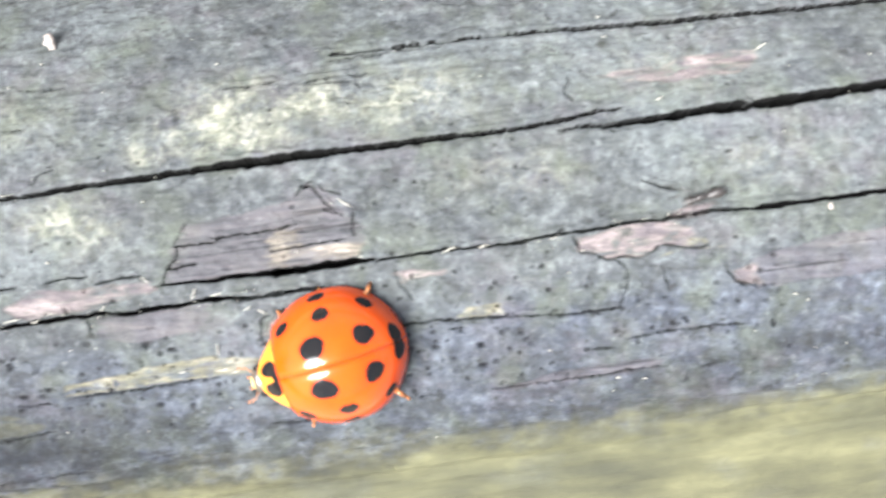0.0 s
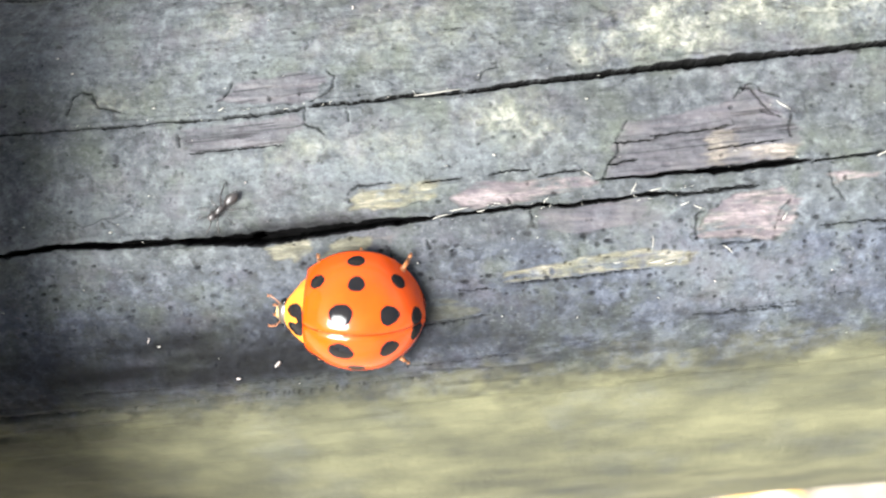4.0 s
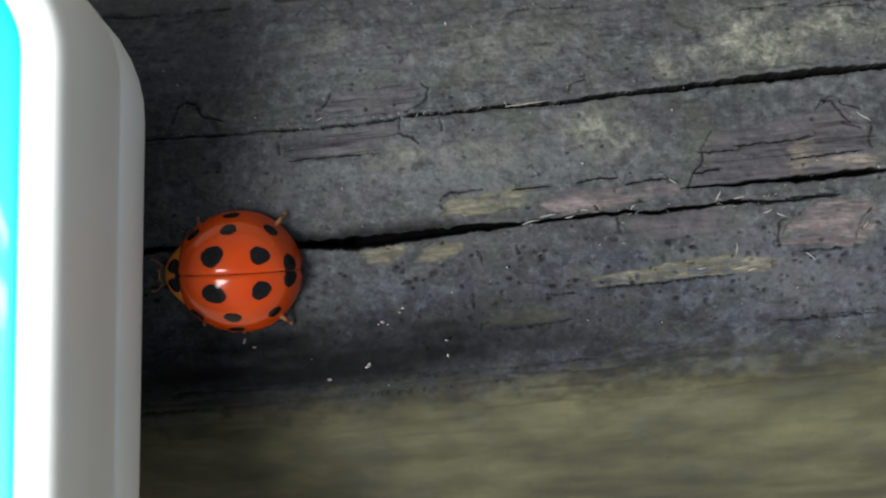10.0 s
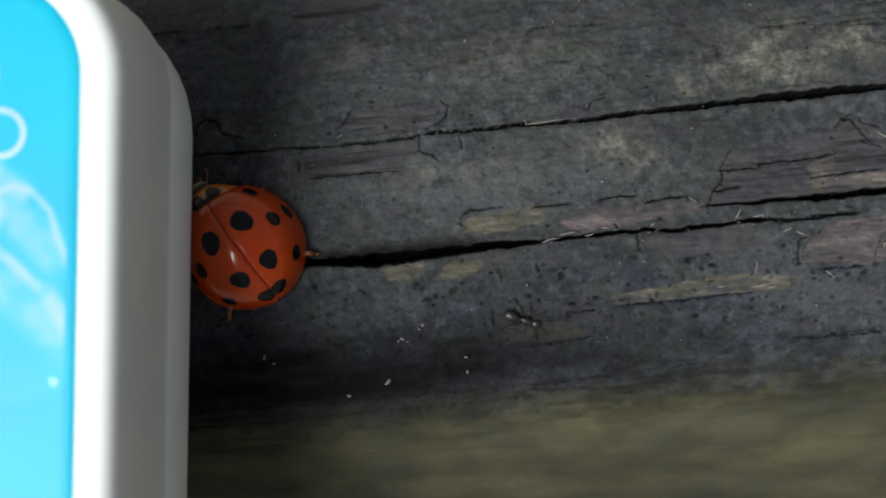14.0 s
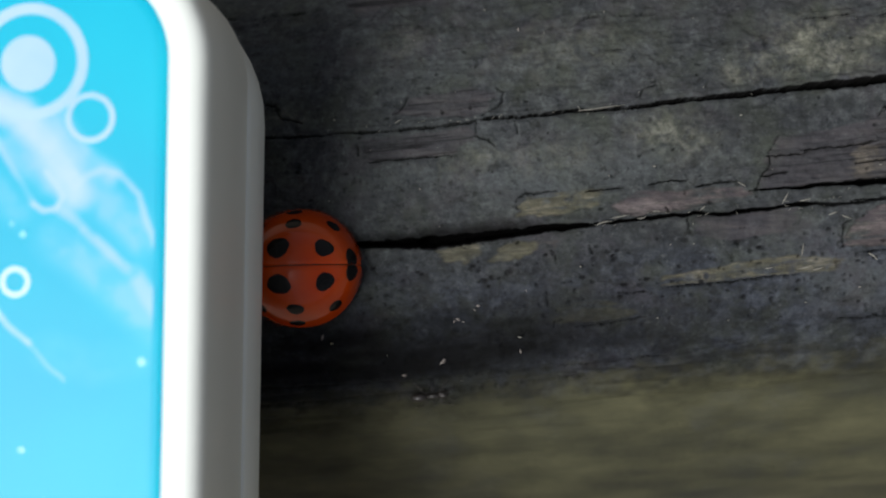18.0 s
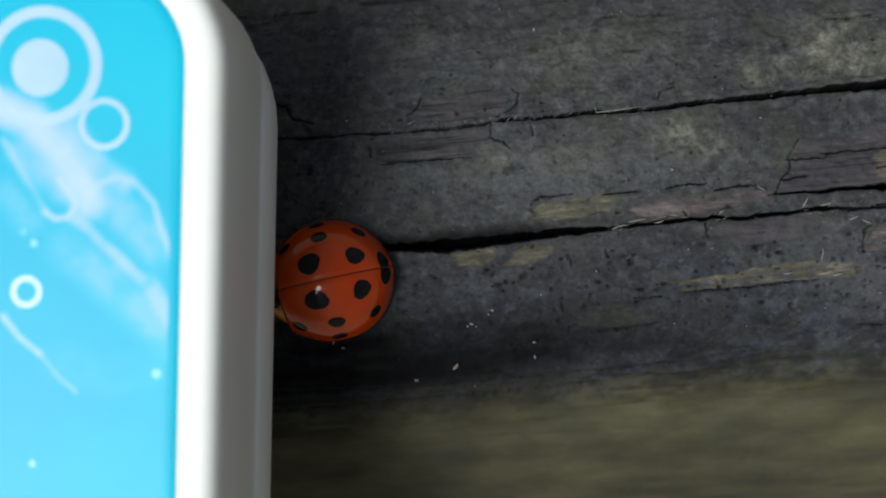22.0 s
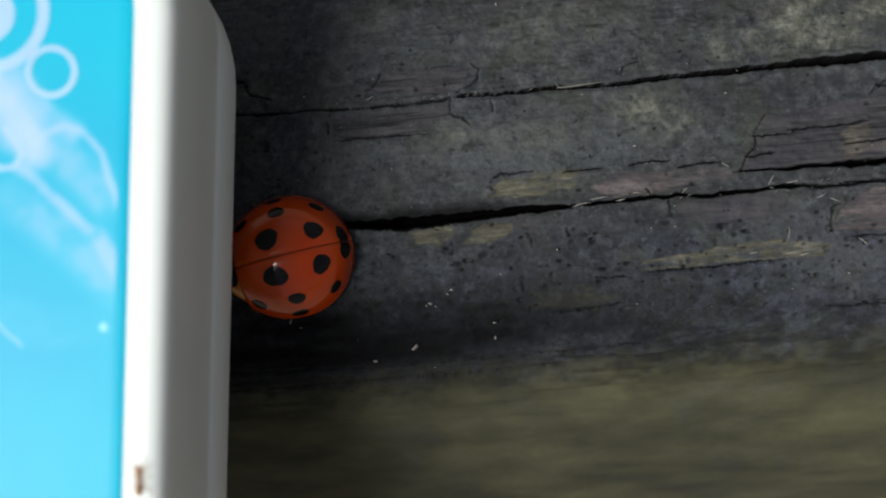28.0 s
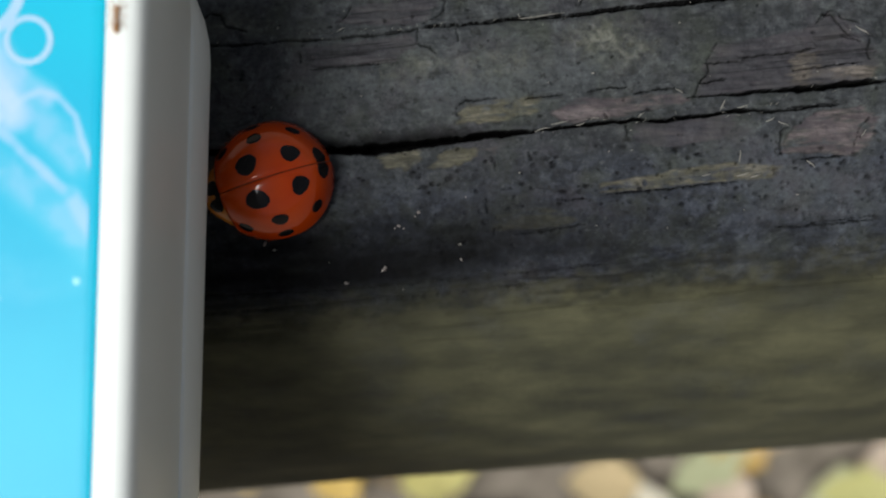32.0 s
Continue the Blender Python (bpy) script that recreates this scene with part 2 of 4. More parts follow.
GRIT = plain("pale_grit", (0.14, 0.12, 0.105), (0.29, 0.25, 0.225), 0.7)
SOIL = plain("leaf_litter_soil", (0.09, 0.075, 0.055), (0.26, 0.22, 0.17), 0.9, 40, 0.5)
LEAF = leaf_material()


# ---- mesh helpers ----
def part(name, bm, material, parent=None, label=""):
    me = bpy.data.meshes.new(name)
    if isinstance(bm, bmesh.types.BMesh):
        bm.to_mesh(me)
        bm.free()
    else:
        me.from_pydata(*bm)
    for f in me.polygons:
        f.use_smooth = True
    me.materials.append(material)
    ob = new(name, me)
    ob.parent = parent
    return tagged(ob, label)


def sheet(rows, closed_u=False, closed_v=False):
    """Vertices and quads of a grid of points."""
    nu, nv = len(rows), len(rows[0])
    verts = [tuple(p) for row in rows for p in row]
    faces = []
    for i in range(nu if closed_u else nu - 1):
        for j in range(nv if closed_v else nv - 1):
            a, b = i * nv + j, i * nv + (j + 1) % nv
            c, d = ((i + 1) % nu) * nv + (j + 1) % nv, ((i + 1) % nu) * nv + j
            faces.append((a, b, c, d))
    return verts, [], faces


def join(*meshes):
    verts, faces = [], []
    for v, _, f in meshes:
        k = len(verts)
        verts += v
        faces += [tuple(i + k for i in q) for q in f]
    return verts, [], faces


def tube(points, radii, sides=7):
    """A round limb along points, closed at its ends."""
    rows = []
    pts = [Vector(p) for p in points]
    for i, p in enumerate(pts):
        way = (pts[min(i + 1, len(pts) - 1)] - pts[max(i - 1, 0)]).normalized()
        side = way.cross(Vector((0.3, 0.2, 0.93))).normalized()
        up = side.cross(way)
        rows.append([p + (side * math.cos(a) + up * math.sin(a)) * radii[i] for a in (2 * math.pi * k / sides for k in range(sides))])
    v, e, f = sheet(rows, closed_v=True)
    f = f + [tuple(range(sides))[::-1], tuple(range(len(v) - sides, len(v)))]
    return v, e, f


def blob(center, size, rough=0.0, n=10, seed=0):
    """A closed rounded lump."""
    rng = random.Random(seed)
    rows = []
    for i in range(n + 1):
        th = math.pi * i / n
        ring = []
        for k in range(n):
            ph = 2 * math.pi * k / n
            r = 1 + rough * (rng.random() - 0.5)
            ring.append((center[0] + size[0] * r * math.sin(th) * math.cos(ph), center[1] + size[1] * r * math.sin(th) * math.sin(ph), center[2] + size[2] * r * math.cos(th)))
        rows.append(ring)
    return sheet(rows, closed_v=True)


def mm(mesh):
    return [tuple(c * MM for c in p) for p in mesh[0]], [], mesh[2]


# ---- noise on arrays ----
class Lattice:
    def __init__(self, seed):
        self.g = np.random.RandomState(seed).rand(256, 256)

    def __call__(self, x, y):
        x0, y0 = np.floor(x), np.floor(y)
        fx, fy = x - x0, y - y0
        fx, fy = fx * fx * (3 - 2 * fx), fy * fy * (3 - 2 * fy)
        i, j = x0.astype(int) % 256, y0.astype(int) % 256
        i1, j1 = (i + 1) % 256, (j + 1) % 256
        g = self.g
        return (g[i, j] * (1 - fx) * (1 - fy) + g[i1, j] * fx * (1 - fy) + g[i, j1] * (1 - fx) * fy + g[i1, j1] * fx * fy) * 2 - 1


def fbm(x, y, seed, octaves=3):
    out, amp = 0.0, 1.0
    for k in range(octaves):
        out = out + amp * Lattice(seed + k)(x * 2**k + 17.3 * k, y * 2**k + 5.7 * k)
        amp *= 0.5
    return out / (2 - 2 ** (1 - octaves))


# ---- the rail: a round pole, its cracks, lost flakes and algae ----
RAIL_A, RAIL_B, RAIL_C, RAIL_P = 25.5, 42.0, 4.0, 2.3
COS, SIN = math.cos(GRAIN), math.sin(GRAIN)


def rail_height(v):
    return -RAIL_B + RAIL_B * max(1 - (abs(v - RAIL_C) / RAIL_A) ** RAIL_P, 0.0) ** (1 / RAIL_P)


def on_rail(u, v, lift=0.0):
    """A place in millimetres on the rail's top, u along the grain and v across it."""
    return Vector((COS * u - SIN * v, SIN * u + COS * v, rail_height(v) + lift))


def rail_pose(x, y, heading, lift=0.0, roll=0.0, pitch=0.0):
    """A pose on the rail's top at x, y millimetres, with the local x axis along the heading."""
    v = -SIN * x + COS * y
    k = (rail_height(v - 0.01) - rail_height(v + 0.01)) / 0.02
    n = Vector((-SIN * k, COS * k, 1)).normalized()
    f = Vector((math.cos(heading), math.sin(heading), 0))
    f = (f - n * f.dot(n)).normalized()
    side = n.cross(f)
    m = Matrix((f, side, n)).transposed().to_4x4()
    m.translation = (Vector((x, y, rail_height(v))) + n * lift) * MM
    return m @ pose(0, 0, 0, 0, math.degrees(pitch), 0) @ pose(0, 0, 0, math.degrees(roll), 0, 0)


def smooth(a, b, x):
    t = np.clip((x - a) / (b - a), 0, 1)
    return t * t * (3 - 2 * t)


# what the weather has done to the skin of the rail, u along the grain and v across it
CRACKS, SPLITS, PATCHES = [], [], []


def crack(width, depth, *points):
    """A gap along the grain: half width at its two ends, depth."""
    CRACKS.append((points, *width, depth))


def split(*points):
    """A hair crack across the grain, or the curled edge of a flake."""
    SPLITS.append(points)


def patch(what, depth, *points):
    """A place where a flake is gone."""
    PATCHES.append((points, what, depth))


# the upper crack: hair-thin and broken on one side, a dark gap on the other
crack((0.03, 0.05), 0.5, (-18.15, 7.9), (-16.7, 7.85), (-15.25, 7.8), (-13.8, 7.7), (-12.35, 7.65))
crack((0.05, 0.07), 0.7, (-12.5, 7.7), (-11.75, 7.7), (-10.9, 7.65), (-9.2, 7.55), (-8.05, 7.55), (-6.9, 7.5), (-6.2, 7.55), (-5.2, 7.55), (-4.65, 7.7))
crack((0.06, 0.08), 0.9, (-4.75, 7.65), (-3.8, 7.65), (-2.4, 7.55), (-1.0, 7.6), (-0.15, 7.6), (1.2, 7.5), (2.85, 7.45))
crack((0.07, 0.16), 1.3, (2.6, 7.45), (4.5, 7.5), (5.9, 7.55), (8.6, 7.55), (11.3, 7.6), (13.95, 7.6), (16.6, 7.55))
crack((0.17, 0.05), 1.4, (12.65, 7.55), (14.15, 7.55), (16.7, 7.55), (19.2, 7.5), (21.7, 7.5), (24.15, 7.4), (26.65, 7.5), (27.9, 7.6), (29.15, 7.7), (30.05, 7.7))
crack((0.04, 0.2), 1.3, (26.95, 7.1), (27.85, 7.15), (29.05, 7.0), (31.5, 7.0), (33.95, 7.1), (35.6, 7.0))
# the lower crack: a step with a shaded ledge, breaking up into two thin ones
crack((0.12, 0.13), 1.2, (-20.3, 2.15), (-17.45, 2.35), (-14.75, 2.1), (-12.0, 2.0), (-11.6, 1.95))
crack((0.12, 0.24), 1.4, (-12.0, 1.95), (-10.5, 1.85), (-8.0, 1.65))
crack((0.28, 0.1), 1.5, (-8.6, 1.7), (-8.05, 1.68), (-6.35, 1.65), (-4.65, 1.7), (-2.95, 1.75), (-1.3, 1.8), (0.65, 1.75))
crack((0.05, 0.09), 0.8, (0.35, 1.8), (1.75, 1.8), (2.8, 1.8), (3.9, 1.85), (5.25, 1.8), (5.6, 1.9), (6.35, 1.75))
crack((0.07, 0.09), 0.9, (6.2, 1.75), (7.3, 1.65), (7.7, 1.75), (9.05, 1.7), (9.85, 1.75), (10.65, 1.8), (11.7, 1.75))
crack((0.09, 0.03), 0.8, (11.55, 1.8), (11.95, 1.65), (13.25, 1.6), (14.6, 1.65), (15.9, 1.65))
crack((0.03, 0.14), 1.0, (8.65, 2.7), (9.65, 2.7), (10.7, 2.6), (11.8, 2.65), (12.55, 2.65), (13.6, 2.55), (14.4, 2.55), (15.45, 2.6), (16.5, 2.6), (17.75, 2.6))
crack((0.14, 0.06), 0.9, (13.3, 2.6), (14.8, 2.55), (16.05, 2.55), (17.3, 2.55), (18.3, 2.55))
crack((0.06, 0.06), 0.7, (18.2, 2.45), (20.05, 2.55), (21.05, 2.55), (22.55, 2.5), (24.0, 2.4), (25.5, 2.5), (27.0, 2.55))
crack((0.05, 0.08), 0.7, (26.85, 2.55), (28.45, 2.55), (29.7, 2.65), (30.9, 2.5), (31.2, 2.6), (32.15, 2.6), (33.35, 2.65), (35.0, 2.5))
crack((0.04, 0.03), 0.4, (13.2, 1.7), (14.95, 1.7), (15.7, 1.65))
# hair cracks along the grain
crack((0.035, 0.045), 0.35, (-16.9, 14.7), (-14.45, 14.75), (-12.35, 14.8))
crack((0.035, 0.045), 0.35, (0.9, 12.6), (2.35, 12.7))
crack((0.035, 0.045), 0.35, (3.05, 12.55), (5.15, 12.5))
crack((0.035, 0.045), 0.35, (12.15, 11.25), (13.5, 11.25), (14.85, 11.25))
crack((0.035, 0.045), 0.35, (15.9, 11.0), (17.25, 11.05), (19.05, 11.05))
crack((0.035, 0.045), 0.35, (-0.85, -3.3), (0.7, -3.3), (2.1, -3.2), (2.9, -3.1))
crack((0.035, 0.045), 0.35, (1.35, -1.7), (1.8, -1.85), (3.05, -1.85))
crack((0.035, 0.045), 0.35, (3.85, -1.75), (5.25, -1.75), (7.15, -1.75), (8.75, -1.7), (10.65, -1.7))
crack((0.035, 0.045), 0.35, (13.6, -0.9), (14.95, -0.9), (16.0, -0.9))
crack((0.035, 0.045), 0.35, (-10.6, 6.05), (-9.75, 6.05), (-8.15, 6.05), (-7.6, 6.0), (-6.05, 6.0))
crack((0.035, 0.045), 0.35, (0.25, 3.5), (1.65, 3.5), (2.3, 3.5))
crack((0.035, 0.045), 0.35, (3.4, 3.5), (4.5, 3.6), (5.45, 3.55))
crack((0.035, 0.045), 0.35, (5.65, 3.15), (7.05, 3.25), (7.85, 3.3))
crack((0.035, 0.045), 0.35, (11.05, 4.5), (13.55, 4.45), (15.0, 4.6))
crack((0.035, 0.045), 0.35, (9.3, 4.35), (11.7, 4.3))
crack((0.035, 0.045), 0.35, (8.85, 3.35), (10.55, 3.45))
crack((0.035, 0.045), 0.35, (13.45, 3.5), (15.05, 3.6), (17.15, 3.65))
crack((0.035, 0.045), 0.35, (12.35, -4.15), (14.1, -4.25), (17.5, -4.2))
crack((0.035, 0.045), 0.35, (1.95, 10.65), (3.35, 10.65))
crack((0.035, 0.045), 0.35, (18.2, -0.5), (20.45, -0.5), (23.15, -0.7), (26.85, -1.05), (28.75, -1.0))
crack((0.035, 0.045), 0.35, (14.0, -4.15), (15.7, -4.05), (17.5, -4.0))
crack((0.035, 0.045), 0.35, (19.1, -3.8), (20.35, -3.9))
crack((0.035, 0.045), 0.35, (22.4, -3.95), (25.45, -3.95), (27.95, -3.95), (30.5, -3.9))
crack((0.035, 0.045), 0.35, (31.85, -4.15), (33.25, -4.1))
crack((0.035, 0.045), 0.35, (26.75, -2.65), (28.25, -2.75))
crack((0.035, 0.045), 0.35, (28.75, -2.45), (30.5, -2.35), (34.45, -2.45))
crack((0.035, 0.045), 0.35, (20.65, -0.95), (21.75, -1.0))
crack((0.035, 0.045), 0.35, (15.8, 10.9), (18.35, 10.75))
crack((0.035, 0.045), 0.35, (16.95, 11.9), (19.75, 11.9), (22.6, 11.85))
crack((0.035, 0.045), 0.35, (30.15, 4.45), (31.1, 4.0), (32.15, 3.65))
# breaks across the grain and curled edges of the grey skin
split((-3.6, 9.3), (-3.35, 9.0), (-3.45, 8.4), (-3.7, 8.15), (-4.15, 8.1), (-4.55, 7.85))
split((-4.85, 7.55), (-4.95, 6.85), (-4.3, 6.55), (-4.05, 6.25))
split((-8.2, 9.2), (-8.55, 8.7), (-9.0, 8.35))
split((-16.35, 8.5), (-16.05, 9.45), (-15.6, 9.65), (-15.15, 9.5), (-14.85, 8.8), (-13.75, 8.45))
split((-11.0, 6.95), (-11.0, 6.4))
split((-2.85, 7.4), (-2.8, 6.75))
split((8.4, 2.7), (8.75, 2.75), (9.05, 3.35), (9.5, 3.85), (9.6, 4.55), (10.05, 5.25))
split((15.3, 5.95), (15.75, 6.35), (16.15, 6.25), (16.35, 5.95), (17.1, 5.6))
split((16.25, 5.1), (16.6, 4.85), (17.1, 4.65))
split((-3.25, 2.9), (-3.15, 3.45), (-2.65, 3.65), (-1.1, 3.65))
split((4.2, 2.35), (4.35, 2.05))
split((13.2, 0.8), (12.8, 0.6), (12.75, -0.15), (12.8, -0.55))
split((-2.25, -1.5), (-2.1, -1.35), (-2.1, -2.1))
split((-1.5, -2.85), (-1.8, -3.0), (-1.85, -3.25))
split((5.25, 1.6), (5.25, 0.9))
split((-1.75, 0.7), (-1.5, 0.3), (-1.5, 0.0))
split((0.2, 0.75), (0.35, 0.3))
split((3.5, 8.05), (3.65, 8.3), (4.35, 8.5))
split((17.2, 0.8), (16.65, 0.35), (16.4, -0.5))
split((19.05, 2.0), (19.15, 1.3), (19.6, 0.6))
split((26.95, 2.3), (27.25, 1.6), (27.95, 1.4), (28.3, 1.15), (29.05, 1.2), (29.9, 1.05), (30.8, 1.5), (31.75, 1.2), (32.6, 1.15))
split((28.55, 1.1), (29.0, 0.8), (29.2, 0.3), (28.9, -0.45), (28.6, -1.0))
split((30.7, 0.6), (30.75, -0.15), (30.9, -0.45))
split((33.45, 0.0), (33.85, -0.55), (34.7, -0.9))
split((27.85, 9.5), (27.5, 8.75), (27.8, 8.45))
split((18.35, 10.75), (18.5, 10.35))
split((19.05, -3.45), (19.15, -3.8))
split((17.55, 4.75), (17.4, 4.15), (17.45, 3.75))
split((15.1, 5.8), (15.4, 6.25), (15.9, 6.1), (16.4, 5.25), (16.75, 4.85))
# places where the skin has flaked off
patch("brown", 0.12, (8.75, 2.75), (9.25, 3.9), (9.6, 4.7), (10.2, 5.2), (12.35, 5.35), (14.75, 5.6), (15.75, 6.3), (16.5, 5.85), (17.25, 4.65), (17.9, 4.0), (17.8, 2.75), (16.0, 2.65), (13.35, 2.65), (10.7, 2.7))
patch("bare", 0.03, (13.4, 2.85), (13.8, 4.6), (14.95, 4.65), (15.1, 3.55), (17.85, 3.4), (17.8, 2.8), (16.0, 2.7))
patch("pink", 0.14, (13.3, 0.6), (12.85, -0.5), (15.75, -0.9), (16.55, -0.85), (17.15, 0.05), (17.6, 0.55), (17.05, 1.4), (14.55, 1.4))
patch("bare", 0.08, (3.6, -1.6), (3.9, -1.15), (7.75, -0.8), (10.45, -0.7), (12.8, -1.1), (12.5, -1.65), (9.05, -1.6), (5.25, -1.7))
patch("bare", 0.1, (-3.05, 2.55), (-2.85, 3.55), (-1.1, 3.65), (1.6, 3.5), (0.6, 2.7), (-0.95, 2.45))
patch("pink", 0.1, (1.4, 2.6), (2.7, 3.2), (8.05, 2.9), (8.45, 2.5), (5.55, 2.1), (2.55, 2.05))
patch("scar", 0.08, (-7.4, 1.2), (-6.1, 1.4), (-5.2, 1.3), (-5.55, 0.7), (-6.2, 0.45), (-7.15, 0.75))
patch("olive", 0.06, (-4.8, 0.45), (-4.15, 1.2), (-2.2, 1.25), (-2.4, 0.8), (-3.4, 0.35))
patch("pink", 0.05, (-2.35, 1.1), (-1.15, 1.2), (-1.35, 0.85))
patch("film", 0.03, (-1.9, -3.05), (-1.65, -2.2), (0.55, -1.95), (1.85, -2.5), (2.35, -3.05), (-0.7, -3.15))
patch("brown", 0.05, (-10.9, 7.2), (-5.2, 7.3), (-4.95, 6.85), (-6.2, 6.0), (-10.45, 6.1))
patch("brown", 0.04, (-8.85, 8.4), (-8.2, 9.15), (-5.05, 9.35), (-3.8, 9.05), (-4.15, 8.1), (-5.2, 7.75))
patch("brown", 0.04, (5.8, 1.65), (10.6, 1.65), (10.25, 0.55), (7.3, 0.3), (5.45, 0.9))
patch("pink", 0.16, (26.95, 2.3), (27.25, 1.65), (28.3, 1.15), (29.9, 1.1), (30.8, 1.5), (32.0, 1.15), (32.15, 1.9), (31.15, 2.4), (29.45, 2.5), (27.95, 2.3))
patch("bare", 0.04, (30.75, 0.95), (31.75, 1.15), (33.2, 1.05), (32.5, 1.6), (31.8, 1.65))
patch("bare", 0.05, (21.45, -0.5), (22.0, -0.1), (23.5, 0.0), (23.65, -0.65))
patch("pink", 0.05, (31.15, 2.45), (31.9, 2.95), (33.15, 2.95), (32.85, 2.6))
patch("pink", 0.06, (19.1, 1.85), (19.3, 1.3), (21.05, 1.6), (20.0, 1.95))
patch("pink", 0.1, (33.6, -0.05), (33.9, -0.6), (34.7, -0.9), (34.75, 0.2))
patch("brown", 0.06, (22.4, -4.0), (25.45, -4.0), (27.95, -4.0), (30.25, -3.95), (30.25, -3.5), (25.45, -3.55))
patch("pink", 0.04, (28.95, 9.35), (34.45, 9.65), (36.1, 9.55), (35.9, 8.65), (31.8, 8.55))
# beyond the weathered stretch
crack((0.03, 0.03), 0.4, (-60, 8.6), (-30, 8.1), (-18.0, 7.9))
crack((0.18, 0.2), 1.0, (35.4, 7.0), (45, 7.1), (70, 7.3))
crack((0.2, 0.12), 1.2, (-60, 3.2), (-30, 2.5), (-20.1, 2.2))
crack((0.08, 0.07), 0.6, (34.8, 2.5), (50, 2.4), (70, 2.6))
crack((0.05, 0.12), 0.5, (17, 12.2), (25.5, 11.95), (33.3, 11.4), (60, 10.2))
crack((0.08, 0.05), 0.35, (-40, 16), (-20.3, 15.1), (-17, 14.8))
crack((0.05, 0.03), 0.2, (-18, -5.0), (-10, -5.4), (4, -5.3))
crack((0.05, 0.03), 0.2, (-24, -5.9), (-12, -6.1), (0, -6.0))
patch("brown", 0.14, (34.7, 0.3), (34.8, -1.0), (44, -0.8), (44, 0.8), (38, 0.9))
patch("brown", 0.05, (-11.0, 14.3), (-11.0, 15.8), (-6.5, 16.0), (-6.5, 14.5))
LICHENS = [(12.7, 9.7, 2.2, 1.4, 0.80), (13.7, 8.7, 1.2, 0.7, 0.7), (10.4, 9.2, 2.0, 1.0, 0.34), (8.7, 8.7, 1.0, 0.6, 0.45), (16.6, 9.9, 2.2, 0.9, 0.55), (20.5, 9.6, 2.8, 1.3, 0.40), (4.6, 6.2, 1.6, 0.8, 0.45), (5.6, 5.3, 1.5, 0.7, 0.35),
           (-1.2, 5.3, 2.0, 0.7, 0.30), (-5.0, 5.6, 2.4, 0.7, 0.2), (-8.1, 12.1, 1.4, 1.0, 0.22), (25.0, 5.6, 3.0, 1.0, 0.15), (32.0, 9.5, 3.0, 1.3, 0.13), (0.5, 11.0, 4.0, 1.6, 0.17), (-14.2, 8.9, 1.2, 0.5, 0.25), (36.0, 4.6, 3.0, 1.0, 0.13)]


